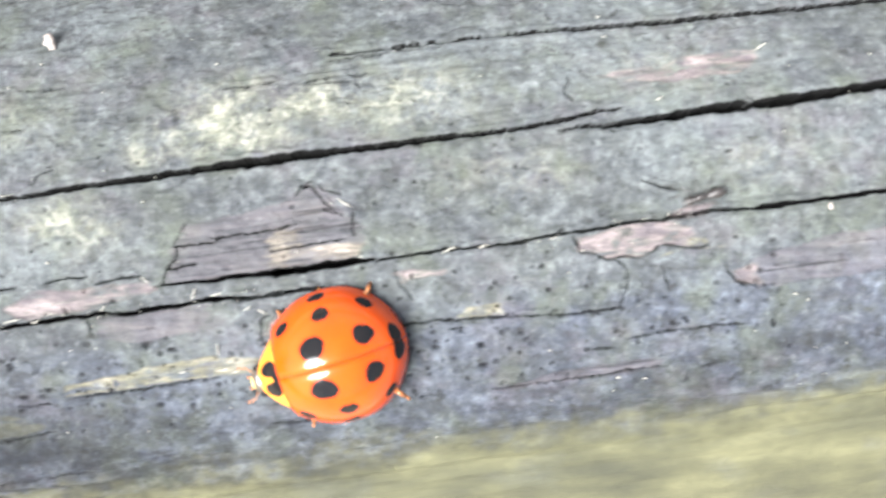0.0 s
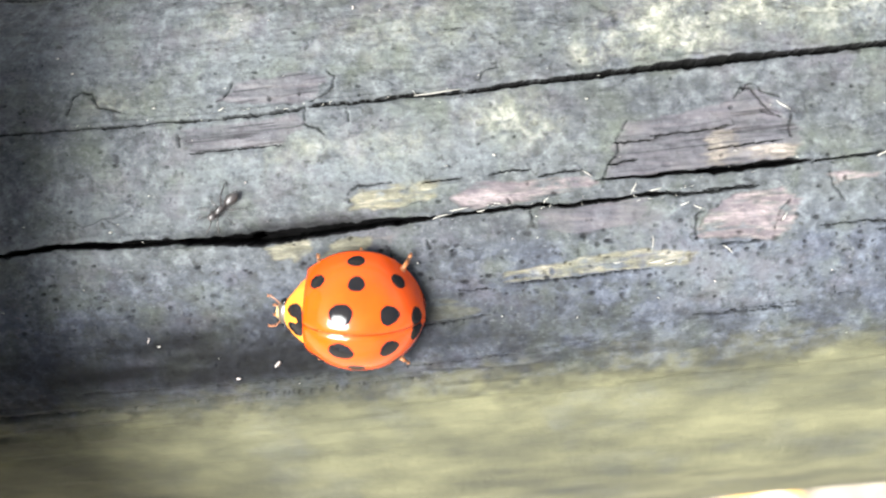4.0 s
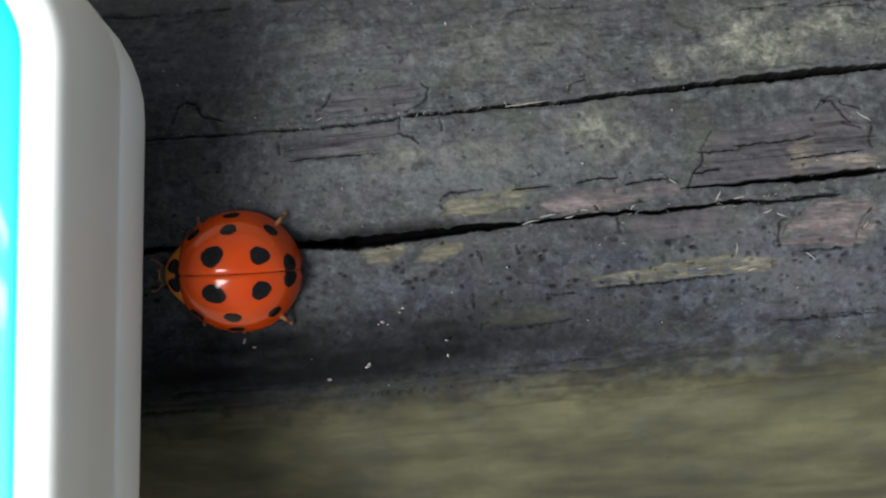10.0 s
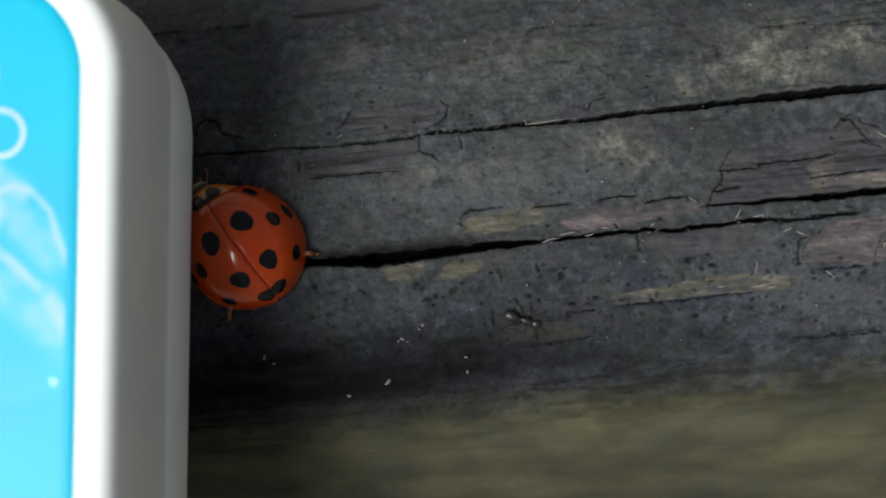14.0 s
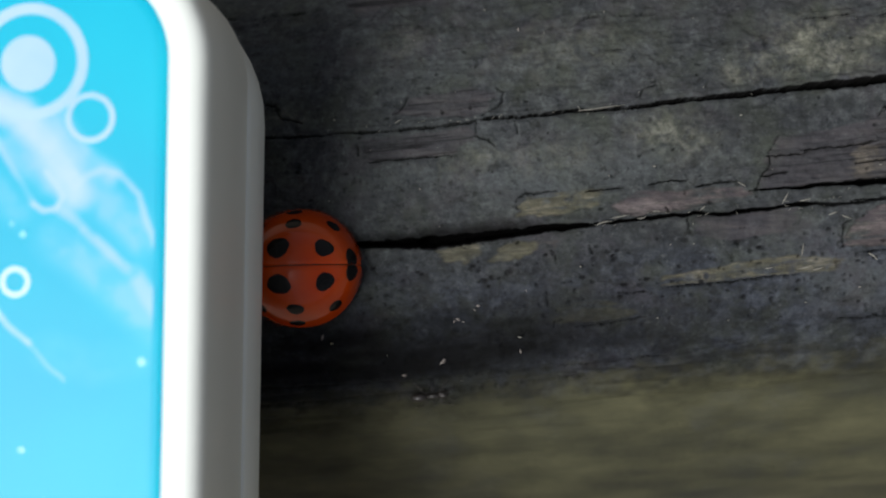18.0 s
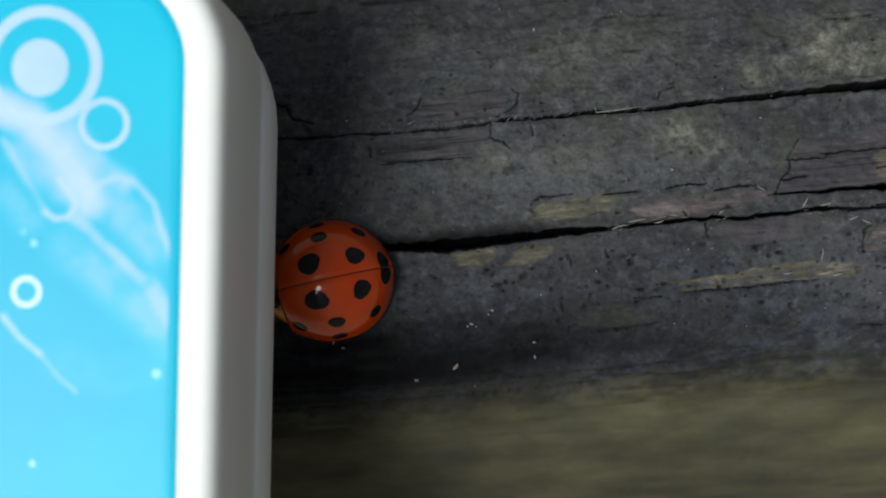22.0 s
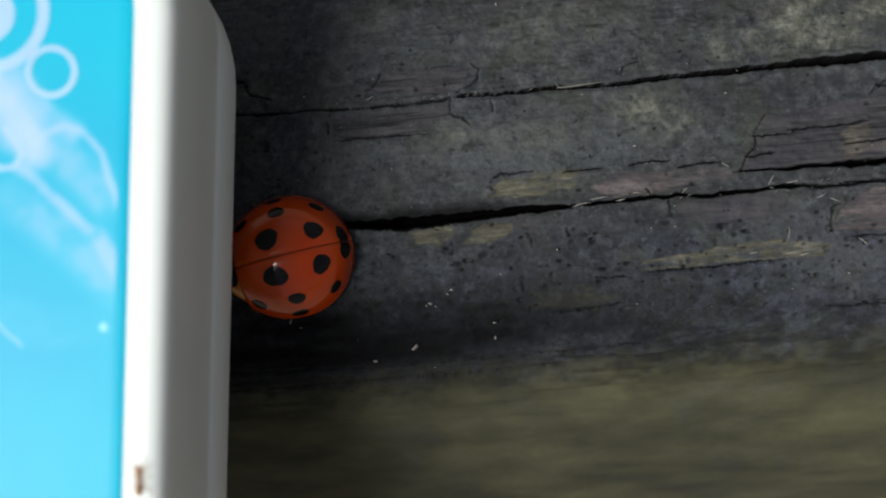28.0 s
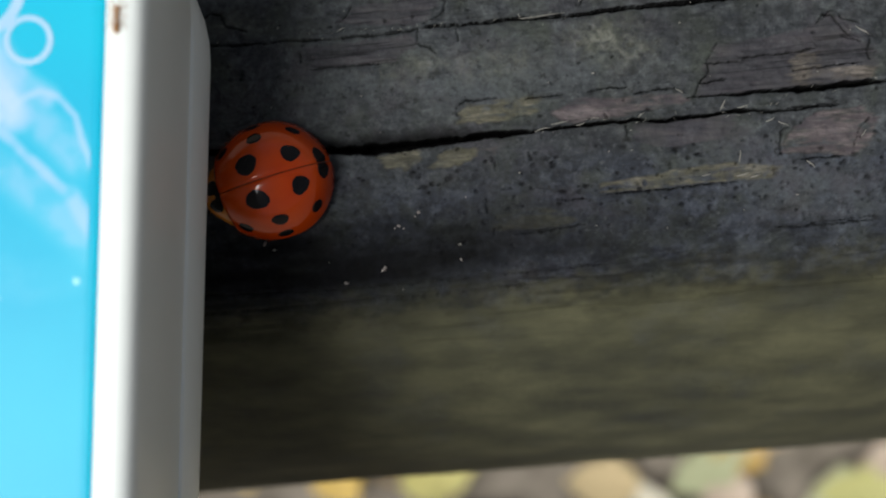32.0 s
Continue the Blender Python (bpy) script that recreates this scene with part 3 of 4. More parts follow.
def build_rail():
    us = np.concatenate([-32 - np.geomspace(0.4, 900, 40)[::-1], np.arange(-32, 46, 0.065), 46 + np.geomspace(0.4, 900, 40)])
    vs = np.concatenate([np.arange(-10.5, -6.0, 0.09), np.arange(-6.0, 12.0, 0.044), np.arange(12.0, 17.5, 0.08)])
    t = (vs - RAIL_C) / RAIL_A
    dense = np.arcsin(np.sign(t) * np.abs(t) ** (RAIL_P / 2))
    th = np.concatenate([dense, np.linspace(dense[-1] + 0.012, dense[0] + 2 * np.pi - 0.012, 150)])
    U, T = np.meshgrid(us, th, indexing="ij")
    sn, cs = np.sin(T), np.cos(T)
    X, Y = np.sign(sn) * np.abs(sn) ** (2 / RAIL_P), np.sign(cs) * np.abs(cs) ** (2 / RAIL_P)
    V = RAIL_C + RAIL_A * X
    upper = np.cos(T) > 0
    # across the pole, measured along its skin, so that the side keeps its grain
    step = np.hypot(np.diff(RAIL_A * X[0]), np.diff(RAIL_B * Y[0]))
    length = np.concatenate([[0], np.cumsum(step)])
    whole = length[-1] + math.hypot(RAIL_A * (X[0, 0] - X[0, -1]), RAIL_B * (Y[0, 0] - Y[0, -1]))
    skin = np.where(np.arange(len(th)) < len(vs), V[0], np.where(length < whole * 0.6, vs[-1] + length - length[len(vs) - 1], vs[0] - (whole - length)))
    W = np.broadcast_to(skin, U.shape)
    height = 0.16 * fbm(U / 14, W / 2.2, 11, 3) + 0.05 * fbm(U / 3.5, W / 0.35, 21, 3) + (1 - 0.85 * smooth(-4.5, -7.0, W)) * (0.06 * fbm(U / 0.7, W / 0.6, 31, 3) + 0.04 * fbm(U / 0.3, W / 0.24, 41, 2))
    ridge = fbm(U / 9, W / 0.5, 51, 3)
    side = smooth(-3.8, -5.6, W)
    height -= side * smooth(-10.0, -7.0, W) * 0.14 * smooth(0.0, 0.5, ridge)
    masks = {k: np.zeros_like(U) for k in ("bare", "brown", "lichen", "dirt_shade", "slate", "algae")}
    near = upper & (np.abs(U) < 120)
    nv_top = len(vs)

    def window(points, margin):
        """The part of the grid that a feature can touch."""
        pu, pv = [p[0] for p in points], [p[1] for p in points]
        i0, i1 = np.searchsorted(us, (min(pu) - margin, max(pu) + margin))
        j0, j1 = np.searchsorted(vs, (min(pv) - margin, max(pv) + margin))
        return slice(i0, max(i1, i0 + 1)), slice(j0, min(max(j1, j0 + 1), nv_top))

    def to_line(x, y, points):
        best = np.full(x.shape, 9.0)
        for (ax, ay), (bx, by) in zip(points, points[1:]):
            k = np.clip(((x - ax) * (bx - ax) + (y - ay) * (by - ay)) / ((bx - ax) ** 2 + (by - ay) ** 2), 0, 1)
            best = np.minimum(best, np.hypot(x - ax - k * (bx - ax), y - ay - k * (by - ay)))
        return best

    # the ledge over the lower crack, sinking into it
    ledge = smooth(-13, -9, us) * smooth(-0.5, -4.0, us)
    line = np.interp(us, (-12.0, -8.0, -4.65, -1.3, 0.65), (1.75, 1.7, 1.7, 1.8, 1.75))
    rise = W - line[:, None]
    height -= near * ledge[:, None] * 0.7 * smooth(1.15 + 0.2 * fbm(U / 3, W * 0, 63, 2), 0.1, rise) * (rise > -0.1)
    # the shade under the lip, painted into the ledge's colour
    masks["dirt_shade"] = np.maximum(masks["dirt_shade"], near * ledge[:, None] * 0.72 * smooth(0.95, 0.25, rise + 0.12 * fbm(U / 0.8, W / 0.5, 65, 3)) * (rise > -0.1))
    for n, (pts, w0, w1, depth) in enumerate(CRACKS):
        win = window(pts, 1.2)
        u, w = U[win], W[win]
        pu, pv = (np.array(c, float) for c in zip(*pts))
        u1 = us[win[0]]
        s = np.clip((u1 - pu[0]) / (pu[-1] - pu[0]), 0, 1)
        hair = w0 + w1 < 0.14
        centre = np.interp(u1, pu, pv) + (0.05 if hair else 0.045) * fbm(u1 / 0.5, u1 * 0 + n, 71, 3) + (0.035 if hair else 0.022) * fbm(u1 / 0.16, u1 * 0 + n, 73, 2)
        width = (w0 + (w1 - w0) * s) * (1 + (0.8 if hair else 0.45) * fbm(u1 / 0.6, u1 * 0 + 7.3 * n, 81, 4))
        width = (width * smooth(-0.15, 0.5, u1 - pu[0]) * smooth(-0.15, 0.5, pu[-1] - u1))[:, None]
        d = np.abs(w - centre[:, None] + (0.035 if hair else 0.02) * fbm(u / 0.22, w / 0.18, 85, 2))
        inside = (width > 0.008) * (1 - smooth(0.65, 1.08, d / np.maximum(width, 0.008)))
        height[win] -= (1.2 if hair else 1.5) * depth * inside
        # crack walls blackened past the gap, painting in the shade of its depth
        masks["dirt_shade"][win] = np.maximum(masks["dirt_shade"][win], (0.66 if hair else 0.97) * (width > 0.008) * (1 - smooth(*((0.9, 1.5) if hair else (1.22, 1.62)), d / np.maximum(width, 0.008))))
        height[win] += 0.05 * np.exp(-((d / (width + 0.10) - 1.6) ** 2) * 4) * (width > 0.02)
    jx, jy = U + 0.09 * fbm(U / 0.28, W / 0.25, 91, 3), W + 0.08 * fbm(U / 0.25, W / 0.28, 95, 3)
    for pts in SPLITS:
        win = window(pts, 0.6)
        best = to_line(jx[win], jy[win], pts)
        gap = 0.052 * (1 + 0.9 * fbm(U[win] / 0.35, W[win] / 0.35, 97, 2))
        inside = 1 - smooth(0.25, 1.0, best / np.maximum(gap, 0.01))
        height[win] -= 0.14 * inside
        height[win] += 0.025 * np.exp(-(((best - 0.15) / 0.08) ** 2))
        masks["dirt_shade"][win] = np.maximum(masks["dirt_shade"][win], inside * 0.78)
    for pts, what, depth in PATCHES:
        win = window(pts, 0.9)
        u, w = U[win], W[win]
        # inside test by winding, on jittered places
        inside = np.zeros(u.shape, bool)
        sx, sy = u + 0.50 * fbm(u / 1.0, w / 0.2, 101, 4), w + 0.15 * fbm(u / 0.7, w / 0.3, 105, 4)
        for (ax, ay), (bx, by) in zip(pts, pts[1:] + pts[:1]):
            inside ^= ((ay > sy) != (by > sy)) & (sx < (bx - ax) * (sy - ay) / ((by - ay) or 1e-9) + ax)
        inside = inside.astype(float)
        # the fringe of a flake is soft by a grain or two
        for _ in range(2):
            pad = np.pad(inside, 1, mode="edge")
            inside = (pad[1:-1, 1:-1] * 2 + pad[:-2, 1:-1] + pad[2:, 1:-1] + pad[1:-1, :-2] + pad[1:-1, 2:]) / 6
        height[win] -= 0.6 * depth * inside
        if what in ("bare", "pink", "film"):
            inside = inside * smooth(-0.55, 0.05, fbm(u / 1.5, w / 0.2, 107, 4)) * smooth(-0.7, -0.2, fbm(u / 0.6, w / 0.45, 109, 3))
        if what == "pink":
            masks["bare"][win] = np.maximum(masks["bare"][win], inside * 0.52)
            masks["brown"][win] = np.maximum(masks["brown"][win], inside)
        elif what == "brown":
            masks["brown"][win] = np.maximum(masks["brown"][win], inside * 0.52)
            groove = inside * smooth(0.30, 0.48, fbm(u / 4, w / 0.15, 111, 3))
            height[win] -= 0.04 * groove
            masks["dirt_shade"][win] = np.maximum(masks["dirt_shade"][win], 0.5 * groove)
        elif what == "film":
            masks["algae"][win] = np.maximum(masks["algae"][win], inside * 0.3)
            masks["bare"][win] = np.maximum(masks["bare"][win], inside * 0.22)
        elif what in ("scar", "olive"):
            masks["bare"][win] = np.maximum(masks["bare"][win], inside * (0.55 + 0.3 * fbm(u / 0.7, w / 0.4, 113, 3)))
            masks["algae"][win] = np.maximum(masks["algae"][win], inside * (0.45 if what == "olive" else 0.2))
        else:
            masks["bare"][win] = np.maximum(masks["bare"][win], inside * 0.74)
    # small pits eaten into the skin, thickest along the blue-grey shoulder
    rng = np.random.RandomState(17)
    for n in range(520):
        pu = rng.uniform(-20, 36)
        pv = rng.normal(-1.4, 1.3) if n < 330 else rng.uniform(-4.5, 11.5)
        r = rng.uniform(0.06, 0.15) * (1.0 if n < 330 else 0.8)
        win = window([(pu, pv)], 0.5)
        d = np.hypot((jx[win] - pu) / (r * rng.uniform(1.0, 1.7)), (jy[win] - pv) / r)
        inside = 1 - smooth(0.4, 1.1, d)
        height[win] -= 0.10 * inside
        masks["dirt_shade"][win] = np.maximum(masks["dirt_shade"][win], rng.uniform(0.35, 0.8) * inside)
    for u, v, ru, rv, k in LICHENS:
        masks["lichen"] = np.maximum(masks["lichen"], k * np.exp(-(((jx - u) / ru) ** 2 + ((jy - v) / rv) ** 2)) * near * 1.3)
    masks["lichen"] = np.clip(masks["lichen"] + 0.10 * near, 0, 1)
    masks["slate"] = np.clip(smooth(1.6, -1.5, W + 0.5 * fbm(U / 5, W / 1.5, 121, 2)) * near, 0, 1)
    edge = W + 0.5 * fbm(U / 3.0, W / 0.8, 131, 4) + 0.7 * fbm(U / 0.6, W / 0.4, 135, 3)
    masks["algae"] = masks["algae"] * 0.8 + smooth(-4.9, -7.3, edge) * (1 - 0.18 * smooth(0.15, 0.6, fbm(U / 3, W / 1.6, 141, 3)))
    # mottled dirt on the shoulder, deepened to paint in the slope's shade
    masks["dirt_shade"] = np.maximum(masks["dirt_shade"], near * (0.62 - 0.26 * smooth(4, 20, U)) * smooth(-2.2, -4.4, edge) * smooth(-8.6, -5.8, edge) * smooth(-0.55, 0.25, fbm(U / 1.1, W / 0.4, 151, 4)))
    # a damp dark stain along the shoulder, with shade beside the box painted in
    stain_shade = np.exp(-(((U + 10) / 16) ** 2) - ((W + 4.0) / 2.6) ** 2) * (0.96 + 0.30 * fbm(U / 3, W / 0.7, 161, 3))
    masks["dirt_shade"] = np.maximum(masks["dirt_shade"], near * np.clip(stain_shade, 0, 0.92))
    nv, nz = np.sign(X) * np.abs(X) ** (RAIL_P - 1) / RAIL_A, np.sign(Y) * np.abs(Y) ** (RAIL_P - 1) / RAIL_B
    ln = np.hypot(nv, nz)
    VV = V + height * nv / ln
    Z = -RAIL_B + RAIL_B * Y + height * nz / ln
    co = np.stack([COS * U - SIN * VV, SIN * U + COS * VV, Z], -1).reshape(-1, 3) * MM
    nu, nt = U.shape
    i, j = np.meshgrid(np.arange(nu - 1), np.arange(nt), indexing="ij")
    j1 = (j + 1) % nt
    quads = np.stack([i * nt + j, (i + 1) * nt + j, (i + 1) * nt + j1, i * nt + j1], -1).reshape(-1, 4)
    me = bpy.data.meshes.new("wooden_rail")
    me.vertices.add(len(co))
    me.vertices.foreach_set("co", co.astype(np.float32).ravel())
    me.loops.add(quads.size)
    me.loops.foreach_set("vertex_index", quads.astype(np.int32).ravel())
    me.polygons.add(len(quads))
    me.polygons.foreach_set("loop_start", np.arange(0, quads.size, 4, dtype=np.int32))
    me.polygons.foreach_set("use_smooth", np.ones(len(quads), bool))
    me.update(calc_edges=True)
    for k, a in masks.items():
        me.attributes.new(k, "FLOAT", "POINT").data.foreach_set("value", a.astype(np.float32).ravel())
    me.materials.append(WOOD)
    return tagged(new("wooden_rail", me), "weathered grey round wooden rail with long cracks and green algae", "fence rail", kind="structure")


rail = build_rail()

# ---- ground with fallen leaves ----
GROUND = -0.62


def build_ground():
    n = 60
    xs = np.concatenate([-np.geomspace(1.2, 400, 12)[::-1], np.linspace(-1.1, 1.1, n), np.geomspace(1.2, 400, 12)])
    rows = [[(x, y, GROUND + (0.012 * noise.noise((x * 9, y * 9, 0)) if abs(x) < 1.2 and abs(y) < 1.2 else 0)) for y in xs] for x in xs]
    return tagged(part("ground", sheet(rows), SOIL), "dark soil littered with dead leaves", "ground", kind="structure")


build_ground()


def leaf_mesh(length, width, lobes, seed):
    rng = random.Random(seed)
    rows = []
    for i in range(13):
        s = i / 12
        w = width * math.sin(math.pi * s**0.8) * (1 + lobes * math.sin(s * 19)) + 0.0004
        curl = 0.16 * length * (s - 0.4) ** 2
        rows.append([((s - 0.5) * length, w * k, curl + 0.25 * abs(k) * w + 0.0012 * rng.random()) for k in (-1, -0.5, 0, 0.5, 1)])
    blade = sheet(rows)
    stalk = tube([(-0.5 * length, 0, 0.04 * length), (-0.62 * length, 0.004, 0.02 * length), (-0.75 * length, 0.01, 0.03 * length)], [0.0011, 0.0009, 0.0012], 5)
    return blade, stalk


def build_leaves():
    rng = random.Random(5)
    kinds = []
    for k, (le, wi, lo) in enumerate(((0.055, 0.018, 0.12), (0.042, 0.019, 0.0), (0.065, 0.015, 0.2))):
        blade, stalk = leaf_mesh(le, wi, lo, k)
        kinds.append((blade, stalk))
    first = []
    for blade, stalk in kinds:
        root = new("fallen_leaf")
        part("blade", blade, LEAF, root)
        part("stalk", stalk, LEAF, root)
        tagged(root, "dry fallen autumn leaf lying on the ground", "leaf", "fallen leaves below the rail")
        first.append(root)
    for n in range(150):
        m = pose(rng.uniform(-0.36, 0.36), rng.uniform(-0.50, 0.05), GROUND + 0.010 + 0.010 * rng.random(), rng.uniform(-14, 14), rng.uniform(-14, 14), rng.uniform(0, 360))
        if n < 3:
            first[n].matrix_world = m
        else:
            copy_thing(first[n % 3], m)


build_leaves()

# ---- the plastic box ----
# section of its wall, from the foot up to the printed top: inset from the wall, height
BOX_L, BOX_W, CORNER = 64.0, 48.0, 6.5
BOX_TOP = 12.1


def outline(inset, corner=CORNER, n=10):
    """The box seen from above, its wall at x = 0 and its upper corner at y = 0."""
    r = max(corner - inset, 0.4)
    pts = []
    for cx, cy, a0 in ((-corner, -corner, 0), (-BOX_W + corner, -corner, 90), (-BOX_W + corner, -BOX_L + corner, 180), (-corner, -BOX_L + corner, 270)):
        for k in range(n + 1):
            a = radians(a0 + 90 * k / n)
            pts.append((cx + r * math.cos(a), cy + r * math.sin(a)))
    return pts


def lathe(section, cap_low=False, cap_high=False, corner=CORNER):
    rows = [[(x, y, z) for x, y in outline(i, corner)] for i, z in section]
    v, e, f = sheet(rows, closed_v=True)
    n = len(rows[0])
    f = [q[::-1] for q in f]
    if cap_low:
        f.append(tuple(range(n)))
    if cap_high:
        f.append(tuple(range(len(v) - n, len(v)))[::-1])
    return mm((v, e, f))


def disc(cx, cy, r, z, n=40):
    return mm(([(cx + r * math.cos(2 * math.pi * k / n), cy + r * math.sin(2 * math.pi * k / n), z) for k in range(n)], [], [tuple(range(n))]))


def ring(cx, cy, r0, r1, z, n=48):
    rows = [[(cx + r * math.cos(2 * math.pi * k / n), cy + r * math.sin(2 * math.pi * k / n), z) for k in range(n)] for r in (r0, r1)]
    return mm(sheet(rows, closed_v=True))


def build_box():
    box = new("plastic_box")
    part("base", lathe([(9.0, 0.0), (8.5, 0.0), (8.2, 0.3), (8.0, 3.1), (1.2, 3.1), (0.35, 3.18), (0.06, 3.4), (0.0, 3.7), (0.0, 6.22), (0.05, 6.30), (0.30, 6.32)], cap_low=True), WHITE, box, "off-white plastic tray with a recessed foot")
    part("lid", lathe([(0.34, 6.24), (0.16, 6.28), (0.12, 6.36), (0.12, 11.3), (0.15, 11.6), (0.24, 11.86), (0.40, 12.06), (0.62, 12.17), (0.90, 12.20), (1.50, 12.20), (1.64, 12.16), (1.70, 12.02)], corner=5.3), WHITE, box, "off-white plastic lid with a rounded rim")
    art = part("printed_top", lathe([(1.68, 11.9), (1.69, 12.06), (1.9, 12.1)], cap_high=True, corner=5.3), PRINT, box, "glossy cyan printed top panel with pale bubbles")
    z = BOX_TOP + 0.012
    mesh, veil = build_wash(BOX_TOP + 0.005)
    wash = part("wash", mesh, PRINT, art, "soft lavender-white wash printed over the cyan")
    wash.data.attributes.new("veil", "FLOAT", "POINT").data.foreach_set("value", veil.astype(np.float32))
    for name, mesh, ink in PRINTS(z):
        part(name, mesh, ink, art)
    return tagged(box, "off-white plastic box with a cyan bubble-print top beside the ladybird", "box")


def PRINTS(z):
    """Rings, drops and thin strokes printed on the top, x from the wall and y from the upper corner."""
    out = [("bubble_ring", ring(-7.12, -5.38, 1.84, 2.28, z), INK), ("bubble", disc(-7.22, -5.46, 1.09, z), INK), ("bubble_ring", ring(-4.71, -7.56, 0.76, 0.98, z + 0.006), INK), ("bubble_ring", ring(-7.55, -13.92, 0.40, 0.60, z), INK)]
    for x, y, r in ((-2.51, -16.9, 0.16), (-7.15, -20.36, 0.12), (-7.28, -12.08, 0.14), (-7.73, -11.66, 0.10)):
        out.append(("droplet", disc(x, y, r, z + 0.012, 14), MIST))
    return out


WASH = []


def stroke(half, strength, share, *points):
    """A brush stroke of the pale wash: half width, strength, share of cloudiness, its way."""
    WASH.append((points, half, strength, share))


stroke(0.91, 0.95, 0.15, (-8.61, -6.96), (-7.5, -7.48), (-6.38, -8.65), (-5.71, -9.71), (-5.3, -10.38))
stroke(0.56, 0.55, 0.3, (-5.98, -7.47), (-5.3, -8.64), (-4.63, -9.27), (-3.86, -9.73))
stroke(0.17, 0.6, 0.2, (-5.26, -10.34), (-4.94, -9.91), (-4.19, -9.58), (-3.43, -9.79), (-2.76, -10.52), (-2.53, -11.37), (-2.19, -12.21), (-1.85, -12.84))
stroke(0.13, 0.85, 0.1, (-6.88, -10.9), (-6.54, -11.17), (-6.0, -11.1), (-5.73, -10.67), (-6.02, -10.14), (-6.4, -9.67))
stroke(0.17, 0.4, 0.3, (-8.58, -8.24), (-8.12, -9.1), (-7.44, -9.94), (-6.88, -10.83))
stroke(0.6, 0.42, 0.4, (-8.13, -8.67), (-7.02, -9.51), (-6.35, -10.14))
stroke(0.91, 0.42, 0.5, (-4.93, -10.44), (-3.72, -11.06), (-2.62, -12.21))
stroke(0.28, 0.6, 0.4, (-5.89, -11.1), (-5.01, -11.72), (-4.12, -12.45), (-3.24, -13.33))
stroke(0.99, 0.4, 0.5, (-6.08, -12.27), (-4.54, -13.31), (-3.22, -14.34), (-1.94, -15.58))
stroke(0.43, 0.5, 0.5, (-2.85, -13.49), (-1.96, -14.85))
stroke(0.15, 0.75, 0.1, (-8.42, -14.91), (-7.85, -15.6), (-6.96, -16.22))
stroke(0.09, 0.5, 0.2, (-7.07, -16.16), (-6.29, -17.05), (-5.56, -17.67))
stroke(0.86, 0.13, 0.6, (-6.2, -16.52), (-4.45, -17.12), (-1.88, -16.43))
stroke(0.78, 0.28, 0.5, (-8.53, -10.17), (-7.41, -11.22))
stroke(0.09, 0.6, 0.1, (-5.59, -9.92), (-5.32, -9.66), (-5.05, -10.02), (-5.3, -10.3), (-5.59, -9.92))


def build_wash(z):
    """A thin sheet of print with its veil as a soft mask."""
    gx, gy = np.arange(-11.0, -1.90, 0.08), np.arange(-42.0, -1.90, 0.08)
    X, Y = np.meshgrid(gx, gy, indexing="ij")
    veil = np.zeros_like(X)
    jx, jy = X + 0.09 * fbm(X / 0.9, Y / 0.9, 201, 3), Y + 0.09 * fbm(X / 0.9, Y / 0.9, 203, 3)
    cloud = smooth(-0.5, 0.45, fbm(X / 0.8, Y / 0.8, 205, 4))
    for pts, half, strength, share in WASH:
        best = np.full(X.shape, 99.0)
        for (ax, ay), (bx, by) in zip(pts, pts[1:]):
            k = np.clip(((jx - ax) * (bx - ax) + (jy - ay) * (by - ay)) / ((bx - ax) ** 2 + (by - ay) ** 2), 0, 1)
            best = np.minimum(best, np.hypot(jx - ax - k * (bx - ax), jy - ay - k * (by - ay)))
        layer = strength * (1 - smooth(0.25, 1.25, best / half)) * (1 - share + share * cloud)
        veil = veil + layer * (1 - veil)
    n = len(gy)
    corner = np.hypot(np.maximum(X + 5.35, 0), np.maximum(Y + 5.35, 0)) < 3.3
    faces = [(i * n + j, (i + 1) * n + j, (i + 1) * n + j + 1, i * n + j + 1) for i in range(len(gx) - 1) for j in range(n - 1) if corner[i:i + 2, j:j + 2].all()]
    return mm((np.stack([X, Y, np.full_like(X, z)], -1).reshape(-1, 3).tolist(), [], faces)), veil.ravel()


box = build_box()

# ---- the ladybird ----
# wing cases: s runs from front to back, q from the seam (0) to the rim (1)
EL, EW, EH = 5.65, 2.93, 2.95


def case_point(s, q, side):
    if s < 0.45:
        w = EW * (1 - 0.33 * ((0.45 - s) / 0.45) ** 2.2)
    else:
        w = EW * max(1 - ((s - 0.45) / 0.55) ** 2.25, 0.0) ** 0.60
    h = EH * max(1 - abs((s - 0.44) / 0.585) ** 2.15, 0.0) ** 0.60
    w = max(w, 0.06)
    a = q * math.pi / 2
    y, z = w * math.sin(a), 0.12 + h * max(math.cos(a), 0.0) ** 1.28
    # both cases dip towards the seam, and the rim flares a little
    z -= 0.07 * math.exp(-((y / 0.09) ** 2))
    y += 0.05 * max(q - 0.85, 0.0) / 0.15
    x = (0.5 - s) * EL - 0.16 * (y / EW) ** 2 * max(1 - s / 0.3, 0.0)
    return Vector((x, side * (y + 0.022), z))


def case_tangents(s, q, side):
    e = 0.01
    a = (case_point(min(s + e, 0.995), q, side) - case_point(max(s - e, 0.005), q, side)) / (min(s + e, 0.995) - max(s - e, 0.005))
    b = (case_point(s, min(q + e, 0.995), side) - case_point(s, max(q - e, 0.005), side)) / (min(q + e, 0.995) - max(q - e, 0.005))
    return a, b


def case_offset(s, q, side, lift):
    p = case_point(s, q, side)
    a, b = case_tangents(s, q, side)
    n = a.cross(b)
    n = n.normalized() if n.length > 1e-9 else Vector((0, 0, 1))
    if n.dot(p - Vector((0, 0, -0.5))) < 0:
        n = -n
    return p + n * lift


